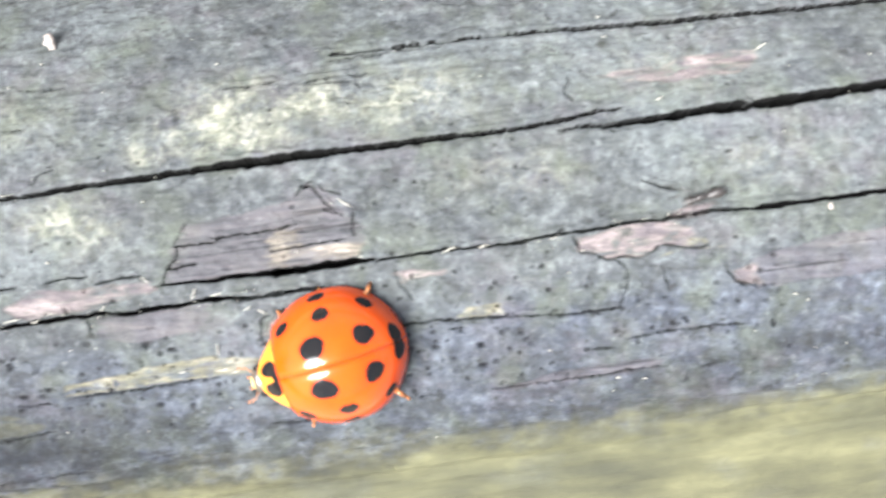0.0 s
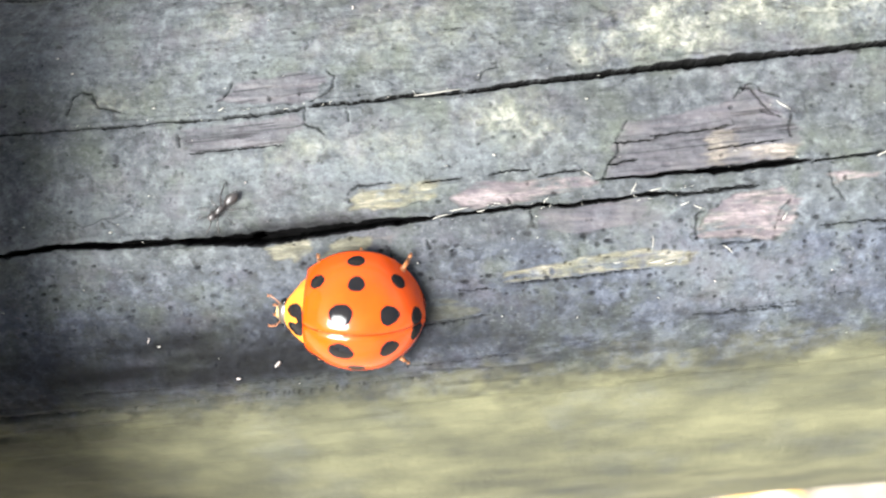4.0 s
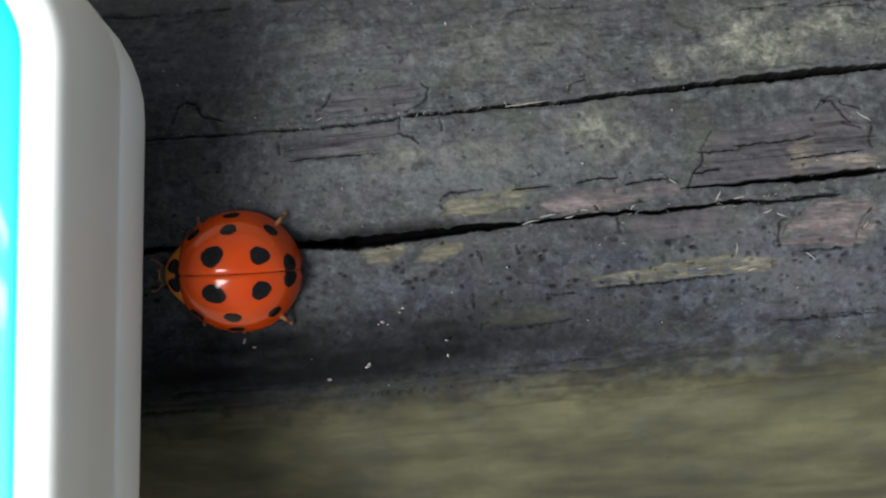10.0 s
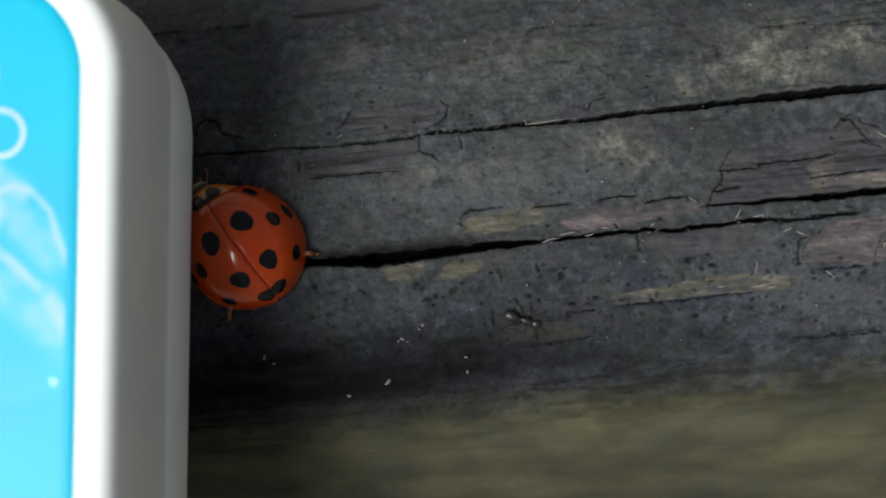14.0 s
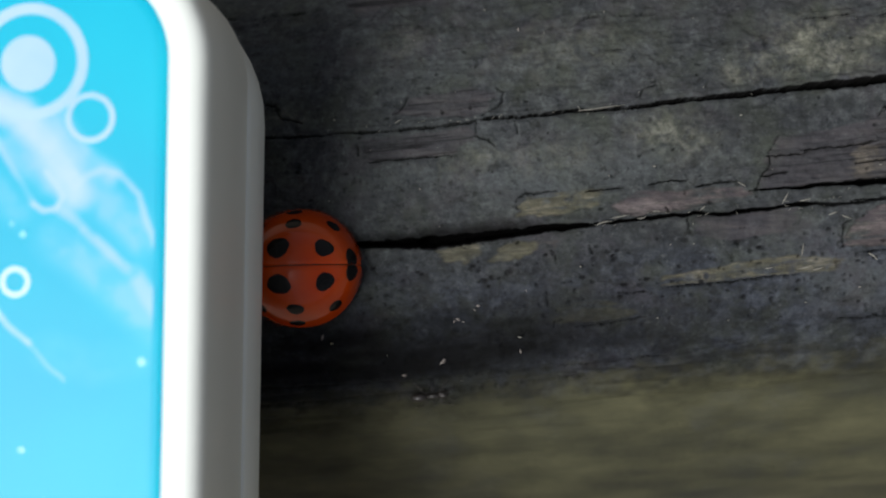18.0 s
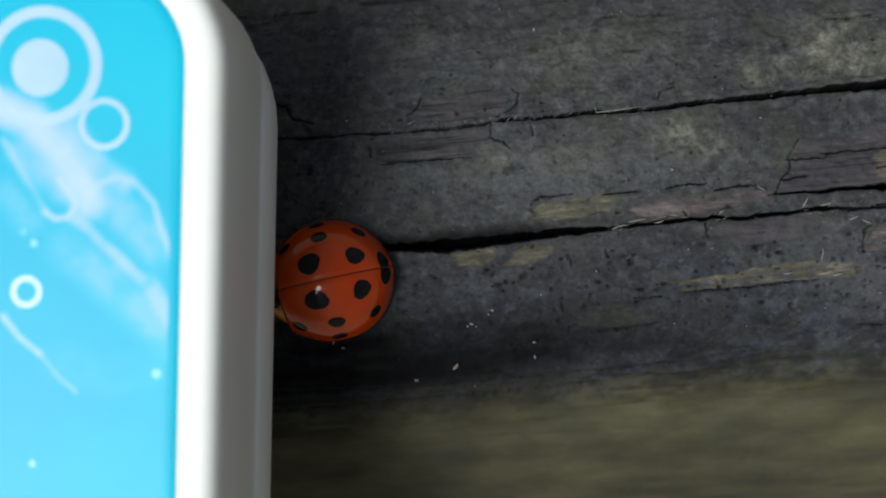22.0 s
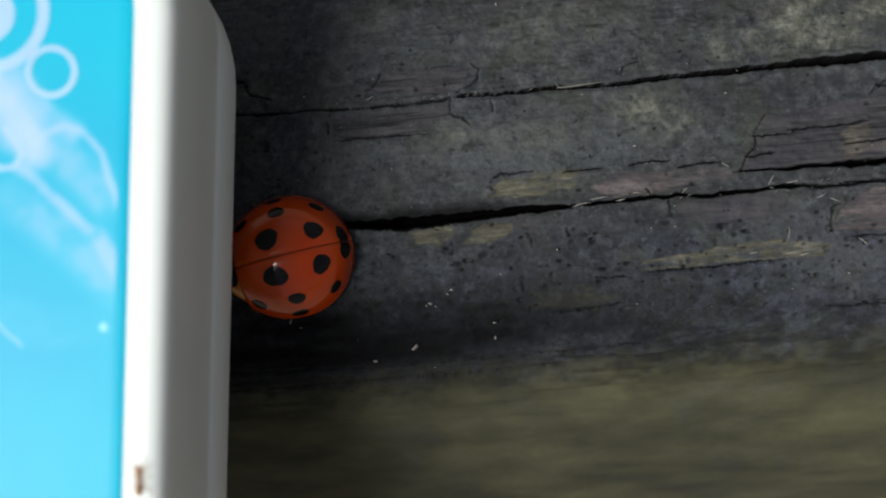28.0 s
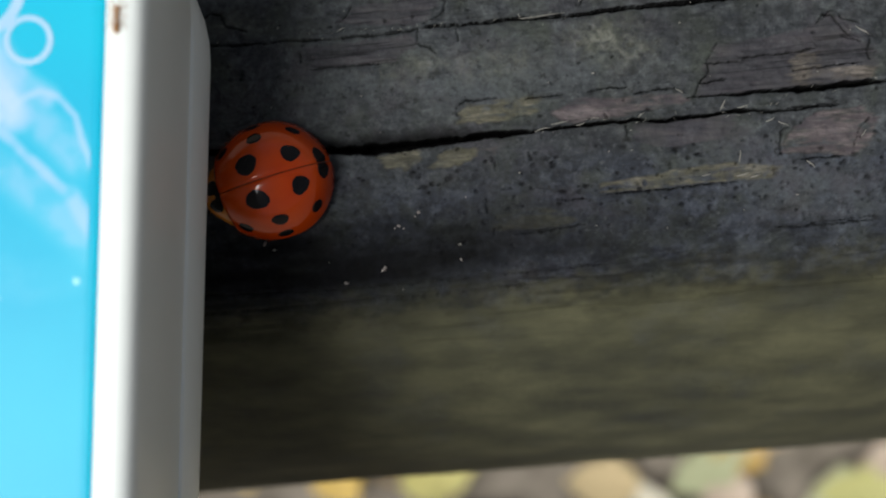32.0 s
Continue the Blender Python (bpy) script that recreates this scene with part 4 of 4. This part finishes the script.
# place on the case, half length and half width of each spot
SPOTS = [(0.325, 0.195, 0.58, 0.52), (0.71, 0.20, 0.48, 0.47), (0.11, 0.58, 0.40, 0.38), (0.44, 0.50, 0.41, 0.39), (0.425, 0.78, 0.40, 0.38), (0.77, 0.62, 0.38, 0.37), (0.925, 0.14, 0.44, 0.50)]


def build_case(side, root):
    name = "wing_case"
    ns, nq = 46, 26
    rows = [[case_point(0.004 + 0.99 * i / ns, (j / nq) ** 1.5, side) for j in range(nq + 1)] for i in range(ns + 1)]
    # a turned-under rim
    for row in rows:
        p = row[-1]
        row.append(Vector((p.x * 0.99, p.y * 0.965, p.z - 0.09)))
        row.append(Vector((p.x * 0.95, p.y * 0.85, p.z - 0.10)))
        row.append(Vector((p.x * 0.9, p.y * 0.6, p.z - 0.02)))
    # the front edge bends down under the shield
    rows.insert(0, [Vector((p.x - 0.25, p.y * 0.9, p.z * 0.72)) for p in rows[0]])
    v, e, f = sheet(rows)
    f = [q[::-1] if side < 0 else q for q in f]
    case = part(name, mm((v, e, f)), ORANGE, root, "glossy orange wing case with black spots")
    for k, (s, q, rs, rw) in enumerate(SPOTS):
        a, b = case_tangents(s, q, side)
        fore, across = a.normalized(), (b - a.normalized() * b.dot(a.normalized())).normalized()
        spot = []
        for ring_k in range(6):
            rr = ring_k / 5
            row = []
            for n in range(24):
                t = 2 * math.pi * n / 24
                wob = 1 + 0.045 * math.sin(3 * t + k) + 0.04 * math.sin(2 * t + 2 * k + side) + 0.02 * math.sin(7 * t + k)
                want = fore * (rs * rr * wob * math.cos(t)) + across * (rw * rr * wob * math.sin(t))
                # the step on the case that goes that far, in the skew of its own lines
                dq = want.dot(across) / max(b.dot(across), 0.2)
                ds = (want.dot(fore) - dq * b.dot(fore)) / max(a.length, 0.2)
                row.append(case_offset(min(max(s + ds, 0.006), 0.985), min(max(q + dq, 0.004), 0.97), side, 0.013 if ring_k < 5 else 0.002))
            spot.append(row)
        part("spot", mm(sheet(spot, closed_v=True)), BLACK, case)
    return case


def build_ladybird():
    root = new("ladybird")
    for side in (-1, 1):
        build_case(side, root)
    # belly
    part("abdomen", mm(blob((0.0, 0, 0.28), (2.55, 2.35, 0.55), n=16)), HEADM, root, "dark underside")
    # pronotum: a wide shield before the wing cases
    rows = []
    for i in range(15):
        s = i / 14
        row = []
        for k in (n / 10 for n in range(-10, 11)):
            front, back = 3.88 - 0.62 * abs(k) ** 2.4, 2.66 - 0.42 * k * k
            row.append((front + (back - front) * s, (1.00 + 0.86 * math.sin(s * math.pi / 2) ** 0.6) * k, 0.46 + (0.34 + 1.08 * s**0.8) * (1 - abs(k) ** 2.4) ** 0.75 - 0.14 * (1 - s) ** 4))
        rows.append(row)
    v, e, f = sheet(rows)
    shield = part("pronotum", mm((v, e, f)), CREAM, root, "yellow-orange shield with a black M mark")

    def shield_at(a, b):
        i, k = a * 14, (b + 1) * 10
        i0, k0 = min(int(i), 13), min(int(k), 19)
        fi, fk = i - i0, k - k0
        p = [Vector(rows[i0 + di][k0 + dk]) * ((fi if di else 1 - fi) * (fk if dk else 1 - fk)) for di in (0, 1) for dk in (0, 1)]
        return p[0] + p[1] + p[2] + p[3] + Vector((0, 0, 0.022))

    # the black mark: two lobes that run together towards the wing cases
    lobes = []
    for side in (-1, 1):
        for a0, b0, ra, rb in ((0.52, 0.27, 0.30, 0.20), (0.80, 0.13, 0.22, 0.17)):
            rows_m = []
            for r in range(4):
                rows_m.append([shield_at(min(max(a0 + ra * r / 3 * math.cos(t), 0.04), 0.995), side * (b0 + rb * r / 3 * math.sin(t))) + Vector((0, 0, 0.006 * (a0 > 0.6) + 0.003 * (side > 0))) for t in (2 * math.pi * n / 20 for n in range(20))])
            lobes.append(sheet(rows_m, closed_v=True))
    part("mark", mm(join(*lobes)), BLACK, shield, "black M-shaped mark")
    # head with face, eyes, feelers
    head = part("head", mm(blob((3.70, 0, 0.52), (0.46, 0.66, 0.34), n=14)), HEADM, root, "small dark head with a pale face")
    part("face", mm(blob((4.0, 0, 0.50), (0.22, 0.36, 0.22), n=10)), PALE, head)
    for side in (-1, 1):
        part("eye", mm(blob((3.74, side * 0.58, 0.60), (0.22, 0.16, 0.20), n=10)), BLACK, head)
        part("antenna", mm(tube([(4.0, side * 0.42, 0.55), (4.2, side * 0.66, 0.58), (4.45, side * 0.78, 0.46), (4.6, side * 0.76, 0.38)], [0.03, 0.025, 0.03, 0.05])), LIMB, head)
        part("palp", mm(tube([(4.1, side * 0.2, 0.42), (4.26, side * 0.26, 0.32), (4.34, side * 0.25, 0.24)], [0.04, 0.05, 0.07])), LIMB, head)
    legs = []
    for side in (-1, 1):
        for x0, fx, reach in ((1.75, 0.42, 0.70), (0.2, 0.05, 0.92), (-1.25, -0.62, 0.78)):
            hip = Vector((x0, side * 1.55, 0.35))
            knee = Vector((fx * 0.75, side * 0.95 * reach, 0.08))
            shin = Vector((fx * 1.15, side * 1.32 * reach, -0.42))
            toe = Vector((fx * 1.35, side * 1.55 * reach, -0.68))
            zero = Vector((0, 0, 0))
            mesh = join(tube([zero, knee * 0.5, knee], [0.15, 0.20, 0.13]), tube([knee, (knee + shin) * 0.5 + Vector((0, 0, 0.03)), shin], [0.10, 0.10, 0.08]), tube([shin, (shin + toe) * 0.5, toe], [0.06, 0.08, 0.05]))
            leg = part("leg", mm(mesh), LIMB, root, "orange-brown jointed leg")
            leg.location = hip * MM
            legs.append((leg, hip, side, x0))
    return tagged(root, "orange-red ladybird with many black spots on weathered wood", "ladybird"), legs


ladybird, ladybird_legs = build_ladybird()


# ---- ants ----
def build_ant(material, size, label):
    root = new("ant")
    k = size
    part("abdomen", mm(blob((-0.85 * k, 0, 0.30 * k), (0.50 * k, 0.29 * k, 0.30 * k), n=12)), material, root)
    part("thorax", mm(join(blob((0.05 * k, 0, 0.30 * k), (0.40 * k, 0.17 * k, 0.19 * k), n=10), blob((-0.32 * k, 0, 0.27 * k), (0.10 * k, 0.09 * k, 0.15 * k), n=8))), material, root)
    head = part("head", mm(blob((0.62 * k, 0, 0.30 * k), (0.27 * k, 0.24 * k, 0.20 * k), n=10)), material, root)
    for side in (-1, 1):
        part("antenna", mm(tube([(0.8 * k, side * 0.1 * k, 0.32 * k), (1.05 * k, side * 0.38 * k, 0.42 * k), (1.5 * k, side * 0.45 * k, 0.22 * k)], [0.035 * k, 0.03 * k, 0.035 * k], 5)), material, head)
        for x0, fx in ((0.28, 0.65), (0.05, 0.0), (-0.15, -0.75)):
            part("leg", mm(tube([(x0 * k, side * 0.1 * k, 0.25 * k), ((x0 + fx * 0.5) * k, side * 0.5 * k, 0.52 * k), ((x0 + fx) * k, side * 0.8 * k, 0.12 * k), ((x0 + fx * 1.25) * k, side * 1.0 * k, 0.01 * k)], [0.05 * k, 0.045 * k, 0.035 * k, 0.02 * k], 5)), material, root)
    return tagged(root, label, "ant")


dark_ant = build_ant(ANT, 0.85, "tiny dark ant running over the weathered wood")
brown_ant = build_ant(ANTB, 0.5, "tiny pale brown ant walking on the box rim")

# ---- small debris on the wood ----
def build_debris():
    rng = random.Random(12)
    spots = [(8.0, 3.05, -40, 0.5), (1.5, 7.6, 1, 2.3), (10.05, 2.15, 60, 0.6), (11.05, 2.0, 10, 0.6), (12.3, 1.2, 20, 0.4), (12.95, 0.95, -30, 0.5), (10.7, -0.45, 85, 0.6), (14.15, -1.15, -50, 0.55), (2.95, 1.9, 10, 0.5), (1.05, 1.78, 8, 0.9), (9.05, -1.2, 8, 0.5), (11.45, -1.5, 12, 0.5), (1.9, 2.05, 5, 0.9), (3.7, 2.1, -10, 0.4), (6.0, 2.05, 40, 0.4), (10.8, -1.35, 10, 0.6), (16.8, 0.1, 60, 0.4), (31.5, 7.9, 15, 0.5), (36.5, 9.6, 25, 0.6), (21.5, 2.5, 15, 0.7), (23.0, 2.45, 8, 0.5), (26.0, 2.45, 12, 0.6), (-8.8, 8.0, 20, 0.4), (17.2, 5.2, -40, 0.8)]
    # pale fibres standing out of the broken cracks
    for _ in range(64):
        lower = rng.random() < 0.62
        u = rng.choice((rng.uniform(0.6, 15.0), rng.uniform(9.0, 34.0))) if lower else rng.uniform(-16, 4)
        line = float(np.interp(u, (0.6, 5.0, 9.0, 15.0), (1.8, 1.85, 1.75, 1.65))) if lower else float(np.interp(u, (-16, -5, 4), (7.8, 7.55, 7.5)))
        if lower and u > 13:
            line = 2.5
        spots.append((u, line + rng.choice((-0.14, 0.12, 0.2)) + rng.uniform(-0.08, 0.08), rng.gauss(10, 45), rng.uniform(0.08, 0.24)))
    for u, v, turn, le in spots:
        p = on_rail(u, v, 0.02)
        a = radians(turn) + GRAIN
        d = Vector((math.cos(a), math.sin(a), 0)) * le * 0.5
        bend = Vector((-d.y, d.x, 0)) * rng.uniform(-0.2, 0.2) * (0.06 if le > 2 else 1)
        ob = part("splinter", mm(tube([p - d, p - d * 0.4 + bend, p + d * 0.3 + bend + Vector((0, 0, 0.12)), p + d + Vector((0, 0, rng.uniform(0.02, 0.2)))], [0.012, min(0.04, 0.075 * le), min(0.034, 0.06 * le), 0.01], 5)), FIBRE, rail, "bleached splinter of wood fibre")
    grains = [(-3.7, -4.35, 0.10), (-7.75, -4.5, 0.22), (-9.85, -5.05, 0.14), (-5.65, -1.75, 0.12), (-5.85, -1.95, 0.07), (-6.75, -2.35, 0.13), (-6.5, -2.5, 0.08), (-6.95, -2.45, 0.08), (4.1, 15.0, 0.55), (38.2, 2.1, 0.20), (-3.15, -1.2, 0.06), (4.25, 0.4, 0.06), (-13.8, -2.65, 0.14), (-2.2, 12.3, 0.09), (-9.9, 10.6, 0.08), (-8.0, 4.4, 0.07), (18.9, -2.6, 0.09), (13.5, -2.6, 0.07)]
    for n, (u, v, r) in enumerate(grains):
        p = on_rail(u, v, r * 0.6)
        g = part("grit", mm(blob((0, 0, 0), (r * 0.85, r * 0.42, r * 0.4), 0.9, 7, n)), GRIT, None)
        g.matrix_world = Matrix.Translation(p * MM) @ pose(0, 0, 0, 0, 0, rng.uniform(0, 180))
        tagged(g, "pale grain of grit lying on the wood", "grit", "grit on the rail")
    pieces = []
    for n in range(100):
        u, v = rng.uniform(-26, 42), rng.uniform(-6.2, 15)
        r = rng.choice((0.025, 0.03, 0.035, 0.05))
        p = on_rail(u, v, 0.09)
        pieces.append(blob(p, (r * rng.uniform(0.8, 2.2), r, r), 0.6, 5, n))
    specks = part("specks", mm(join(*pieces)), FIBRE)
    tagged(specks, "scattered pale specks of dust on the wood", "dust", kind="stuff")


build_debris()


# ---- what moves ----
LADYBIRD = [
    (0, 16.37, 0.41, 194.9, 7.1, -4.1),
    (0.2, 15.30, -0.35, 202.1, 4.1, -1.2),
    (0.5, 13.54, -1.19, 205.5, -2.8, -0.4),
    (1, 10.63, -1.65, 193.5, -15.3, -6.5),
    (1.5, 8.21, -2.07, 188.6, -10.6, -8.7),
    (2, 6.14, -2.33, 188.6, -8.1, -6.5),
    (2.5, 4.42, -1.46, 171.0, -12.6, -5.2),
    (3, 1.65, -1.53, 182.2, -9.1, -5.2),
    (3.5, -0.97, -2.48, 194.5, -5.6, -5.2),
    (4, -2.76, -2.40, 177.2, -3.2, -2.1),
    (4.5, -3.98, -1.51, 153.7, 0.4, -1.5),
    (6.5, -6.50, -2.45, 183.5, -3.9, -2.7),
    (7, -7.44, -1.95, 175.0, -4.9, -3.0),
    (7.5, -8.58, -1.61, 162.5, -0.8, -2.8),
    (8, -9.38, -0.74, 154.6, 3.4, -2.5),
    (8.5, -10.45, -0.58, 154.8, 3.9, -2.8),
    (9, -10.72, -0.68, 174.7, 3.0, -3.0),
    (9.5, -12.31, -0.68, 175.8, 2.4, -3.1),
    (10, -13.10, -0.46, 182.3, 2.9, -3.1),
    (10.5, -13.47, -0.30, 174.4, 3.4, -3.2),
    (11, -13.69, -0.16, 164.5, 3.8, -3.2),
    (11.5, -14.20, 0.25, 147.2, 4.3, -3.3),
    (12, -14.11, 0.75, 139.3, 4.7, -3.3),
    (12.5, -13.88, 0.59, 141.9, 5.2, -3.3),
    (13, -13.79, 0.76, 135.4, 6.1, -0.7),
    (13.5, -13.98, 1.09, 131.8, 7.0, 1.9),
    (14, -13.99, 1.23, 126.8, 7.6, 0.7),
    (14.5, -13.72, 0.94, 132.9, 8.1, -0.5),
    (16.5, -12.80, 0.04, 160.1, 8.4, -1.0),
    (17, -12.88, -0.04, 167.7, 8.7, -1.2),
    (17.5, -13.32, -0.20, 179.5, 8.2, -1.3),
    (18, -14.08, -0.41, 182.1, 8.3, -2.5),
    (18.5, -13.58, -0.77, 176.0, 8.4, -3.6),
    (19, -13.37, -0.86, 181.6, 7.9, -1.9),
    (19.5, -13.08, -0.86, 187.1, 7.4, -0.2),
    (20, -13.01, -0.89, 192.3, 6.6, -3.9),
    (20.5, -12.99, -0.89, 191.7, 5.8, -7.7),
    (21, -12.95, -0.84, 190.6, 6.7, -7.0),
    (21.5, -13.04, -0.79, 190.8, 7.6, -6.3),
    (22, -13.11, -0.78, 192.4, 8.5, -5.7),
    (22.5, -13.06, -0.75, 191.4, 9.4, -5.0),
    (23, -13.03, -0.84, 193.0, 10.3, -4.3),
    (23.5, -13.00, -0.88, 192.1, 11.2, -3.6),
    (24, -12.87, -0.86, 194.0, 12.1, -3.0),
    (24.5, -12.81, -0.86, 195.2, 11.5, -3.7),
    (25, -12.87, -0.94, 195.3, 10.8, -4.4),
    (25.5, -12.95, -0.90, 193.8, 10.2, -5.1),
    (26, -12.98, -0.87, 193.7, 9.6, -5.8),
    (26.5, -13.00, -0.85, 193.8, 9.0, -6.5),
    (28.5, -12.95, -0.68, 194.7, 6.6, -9.2),
    (29, -12.93, -0.72, 195.6, 6.0, -9.1),
    (29.5, -12.93, -0.71, 195.3, 5.4, -9.0),
    (30, -12.73, -0.66, 197.3, 4.7, -8.8),
    (30.5, -12.79, -0.79, 199.5, 4.1, -8.0),
    (31, -12.75, -0.74, 198.8, 3.5, -7.1),
    (31.5, -12.69, -0.72, 198.8, 2.9, -6.3),
    (32, -12.53, -0.68, 198.5, 2.3, -5.4),
]
BOX = [
    (0, -25.37, 12.95, -0.34, 1.90, -0.40),
    (2, -24.67, 12.95, -0.34, 1.90, -0.40),
    (3.2, -22.97, 12.95, -0.34, 1.90, -0.40),
    (4, -20.97, 12.95, -0.34, 1.90, -0.40),
    (4.5, -18.88, 12.95, -0.34, 1.90, -0.40),
    (7, -19.19, 12.95, -0.34, 1.90, -0.40),
    (7.5, -18.77, 12.95, -0.34, 1.90, -0.40),
    (8, -17.43, 12.95, -0.34, 1.90, -0.40),
    (8.5, -17.49, 12.95, -0.34, 1.90, -0.40),
    (9, -17.46, 12.95, -0.34, 1.90, -0.40),
    (9.5, -17.44, 12.95, -0.34, 1.95, -0.40),
    (10, -17.19, 12.95, -0.34, 2.00, -0.40),
    (10.5, -15.93, 12.95, -0.34, 1.95, -0.40),
    (11, -16.00, 12.95, -0.34, 1.90, -0.40),
    (11.5, -16.05, 12.95, -0.34, 1.85, -0.40),
    (12, -15.94, 12.95, -0.34, 1.80, -0.40),
    (12.5, -16.00, 12.95, -0.34, 1.80, -0.40),
    (13, -15.89, 12.95, -0.34, 1.80, -0.40),
    (13.5, -15.93, 12.95, -0.34, 1.80, -0.40),
    (14.5, -15.95, 13.21, -0.34, 1.80, -0.40),
    (17.5, -15.70, 13.18, 0.08, -0.30, -0.40),
    (18, -15.42, 12.81, 0.08, -0.23, -0.40),
    (18.5, -15.46, 12.78, 0.08, -0.17, -0.40),
    (19, -15.43, 12.73, 0.08, -0.10, -0.40),
    (19.5, -15.41, 12.67, 0.08, -0.02, -0.40),
    (20.5, -15.37, 12.87, 0.08, 0.15, -0.40),
    (21, -15.42, 12.76, 0.08, 0.23, -0.40),
    (22, -15.42, 12.65, 0.08, 0.40, -0.40),
    (23, -15.07, 13.26, 0.08, 0.65, -0.40),
    (24, -15.11, 12.84, 0.08, 0.90, -0.40),
    (25, -15.06, 12.94, 0.08, 1.20, -0.40),
    (26, -15.12, 13.26, 0.08, 1.50, -0.40),
    (28.5, -15.22, 13.36, 0.08, 2.40, -0.40),
    (29, -15.11, 13.30, 0.08, 2.50, -0.40),
    (29.5, -15.15, 13.41, 0.08, 2.30, -0.40),
    (30, -14.34, 12.03, 0.08, 2.00, -0.40),
    (30.5, -14.20, 11.73, 0.08, 1.60, -0.40),
    (31, -15.34, 12.34, 0.08, 1.20, -0.40),
    (31.5, -15.34, 12.29, 0.08, 1.20, -0.40),
    (32, -15.15, 10.94, 0.08, 1.20, -0.40),
]
DARK_ANT = [
    (0, 32.13, 6.54, -165.5),
    (0.2, 26.71, 5.13, -172.6),
    (0.5, 22.72, 5.32, -175.3),
    (1, 17.17, 4.35, -174.3),
    (1.5, 15.65, 4.61, -218.6),
    (2, 8.92, 10.93, -205.2),
    (2.5, 8.86, 7.81, -129.6),
    (3, 4.15, 5.17, -165.6),
    (3.5, -4.69, 4.34, -168.3),
    (4, -9.56, 2.32, -138.5),
    (4.5, -13.18, -3.18, -165.5),
    (6.5, -34.00, -4.00, -175.4),
    (10, -36.00, -5.00, -90.4),
    (11.9, -26.00, -5.00, -5.4),
    (12.5, -8.45, -5.78, 0.9),
    (13, -8.17, -4.73, 50.1),
    (13.5, -6.14, -3.03, 19.5),
    (14, -0.36, -1.97, -19.3),
    (14.5, -1.01, -4.83, -85.9),
    (15.3, 0.00, -7.00, -167.8),
    (16.5, -11.00, -7.00, -182.7),
    (17.5, -12.32, -6.41, -267.7),
    (18, -7.84, -7.00, -352.7),
    (18.5, -1.61, -7.35, -361.5),
    (19, 6.50, -7.38, -359.4),
    (19.5, 12.59, -7.20, -333.1),
    (20.5, 13.35, -3.91, -335.5),
    (21.5, 24.00, -2.00, -349.4),
    (24, 45.00, 2.00, -352.6),
    (32, 70.00, 4.00, -355.4),
]
BROWN_ANT = [
    (0, -16.6, -25, 90),
    (26, -16.4, -25, 90),
    (28.5, -15.61, -5.91, 90),
    (29, -15.35, -4.53, 90),
    (29.5, -15.53, -2.20, 90),
    (30, -14.49, -3.64, 90),
    (30.5, -14.28, -3.36, 90),
    (31, -15.25, -2.01, 90),
    (31.5, -15.21, 1.00, 90),
    (31.7, -15.58, 2.48, 90),
    (32, -16.14, 4.31, 90),
]


def motions():
    walk(ladybird, [(t, rail_pose(x, y, radians(h), 0.35, radians(roll), radians(pitch))) for t, x, y, h, roll, pitch in LADYBIRD])
    # the legs swing while it walks, in two alternating threes
    for n, (leg, hip, side, x0) in enumerate(ladybird_legs):
        rows = []
        for k in range(0, 161):
            t = k * 0.2
            pace = 1.0 if t < 12.5 else (0.35 if t < 20 else 0.0)
            beat = 1 if (n % 3 + (n // 3)) % 2 else -1
            phase = math.sin(t * 2 * math.pi * 1.25) * beat
            lift = max(0.0, math.cos(t * 2 * math.pi * 1.25) * beat)
            tuck = float(smooth(14.2, 17.0, t))
            rows.append((t, pose((hip.x + (0.6 * tuck if x0 < 0 else 0.0)) * MM, (hip.y - side * 0.85 * tuck) * MM, hip.z * MM, side * 10 * lift * pace, 0, -side * 17 * phase * pace)))
        walk(leg, rows)
    walk(box, [(t, pose(x * MM, y * MM, z * MM, 0, tilt, turn)) for t, x, y, z, tilt, turn in BOX])
    walk(dark_ant, [(t, rail_pose(x, y, radians(h), 0.0)) for t, x, y, h in DARK_ANT])
    walk(brown_ant, [(t, pose(x * MM, y * MM, (BOX_TOP + 0.10) * MM, 0, 0, h)) for t, x, y, h in BROWN_ANT])


motions()
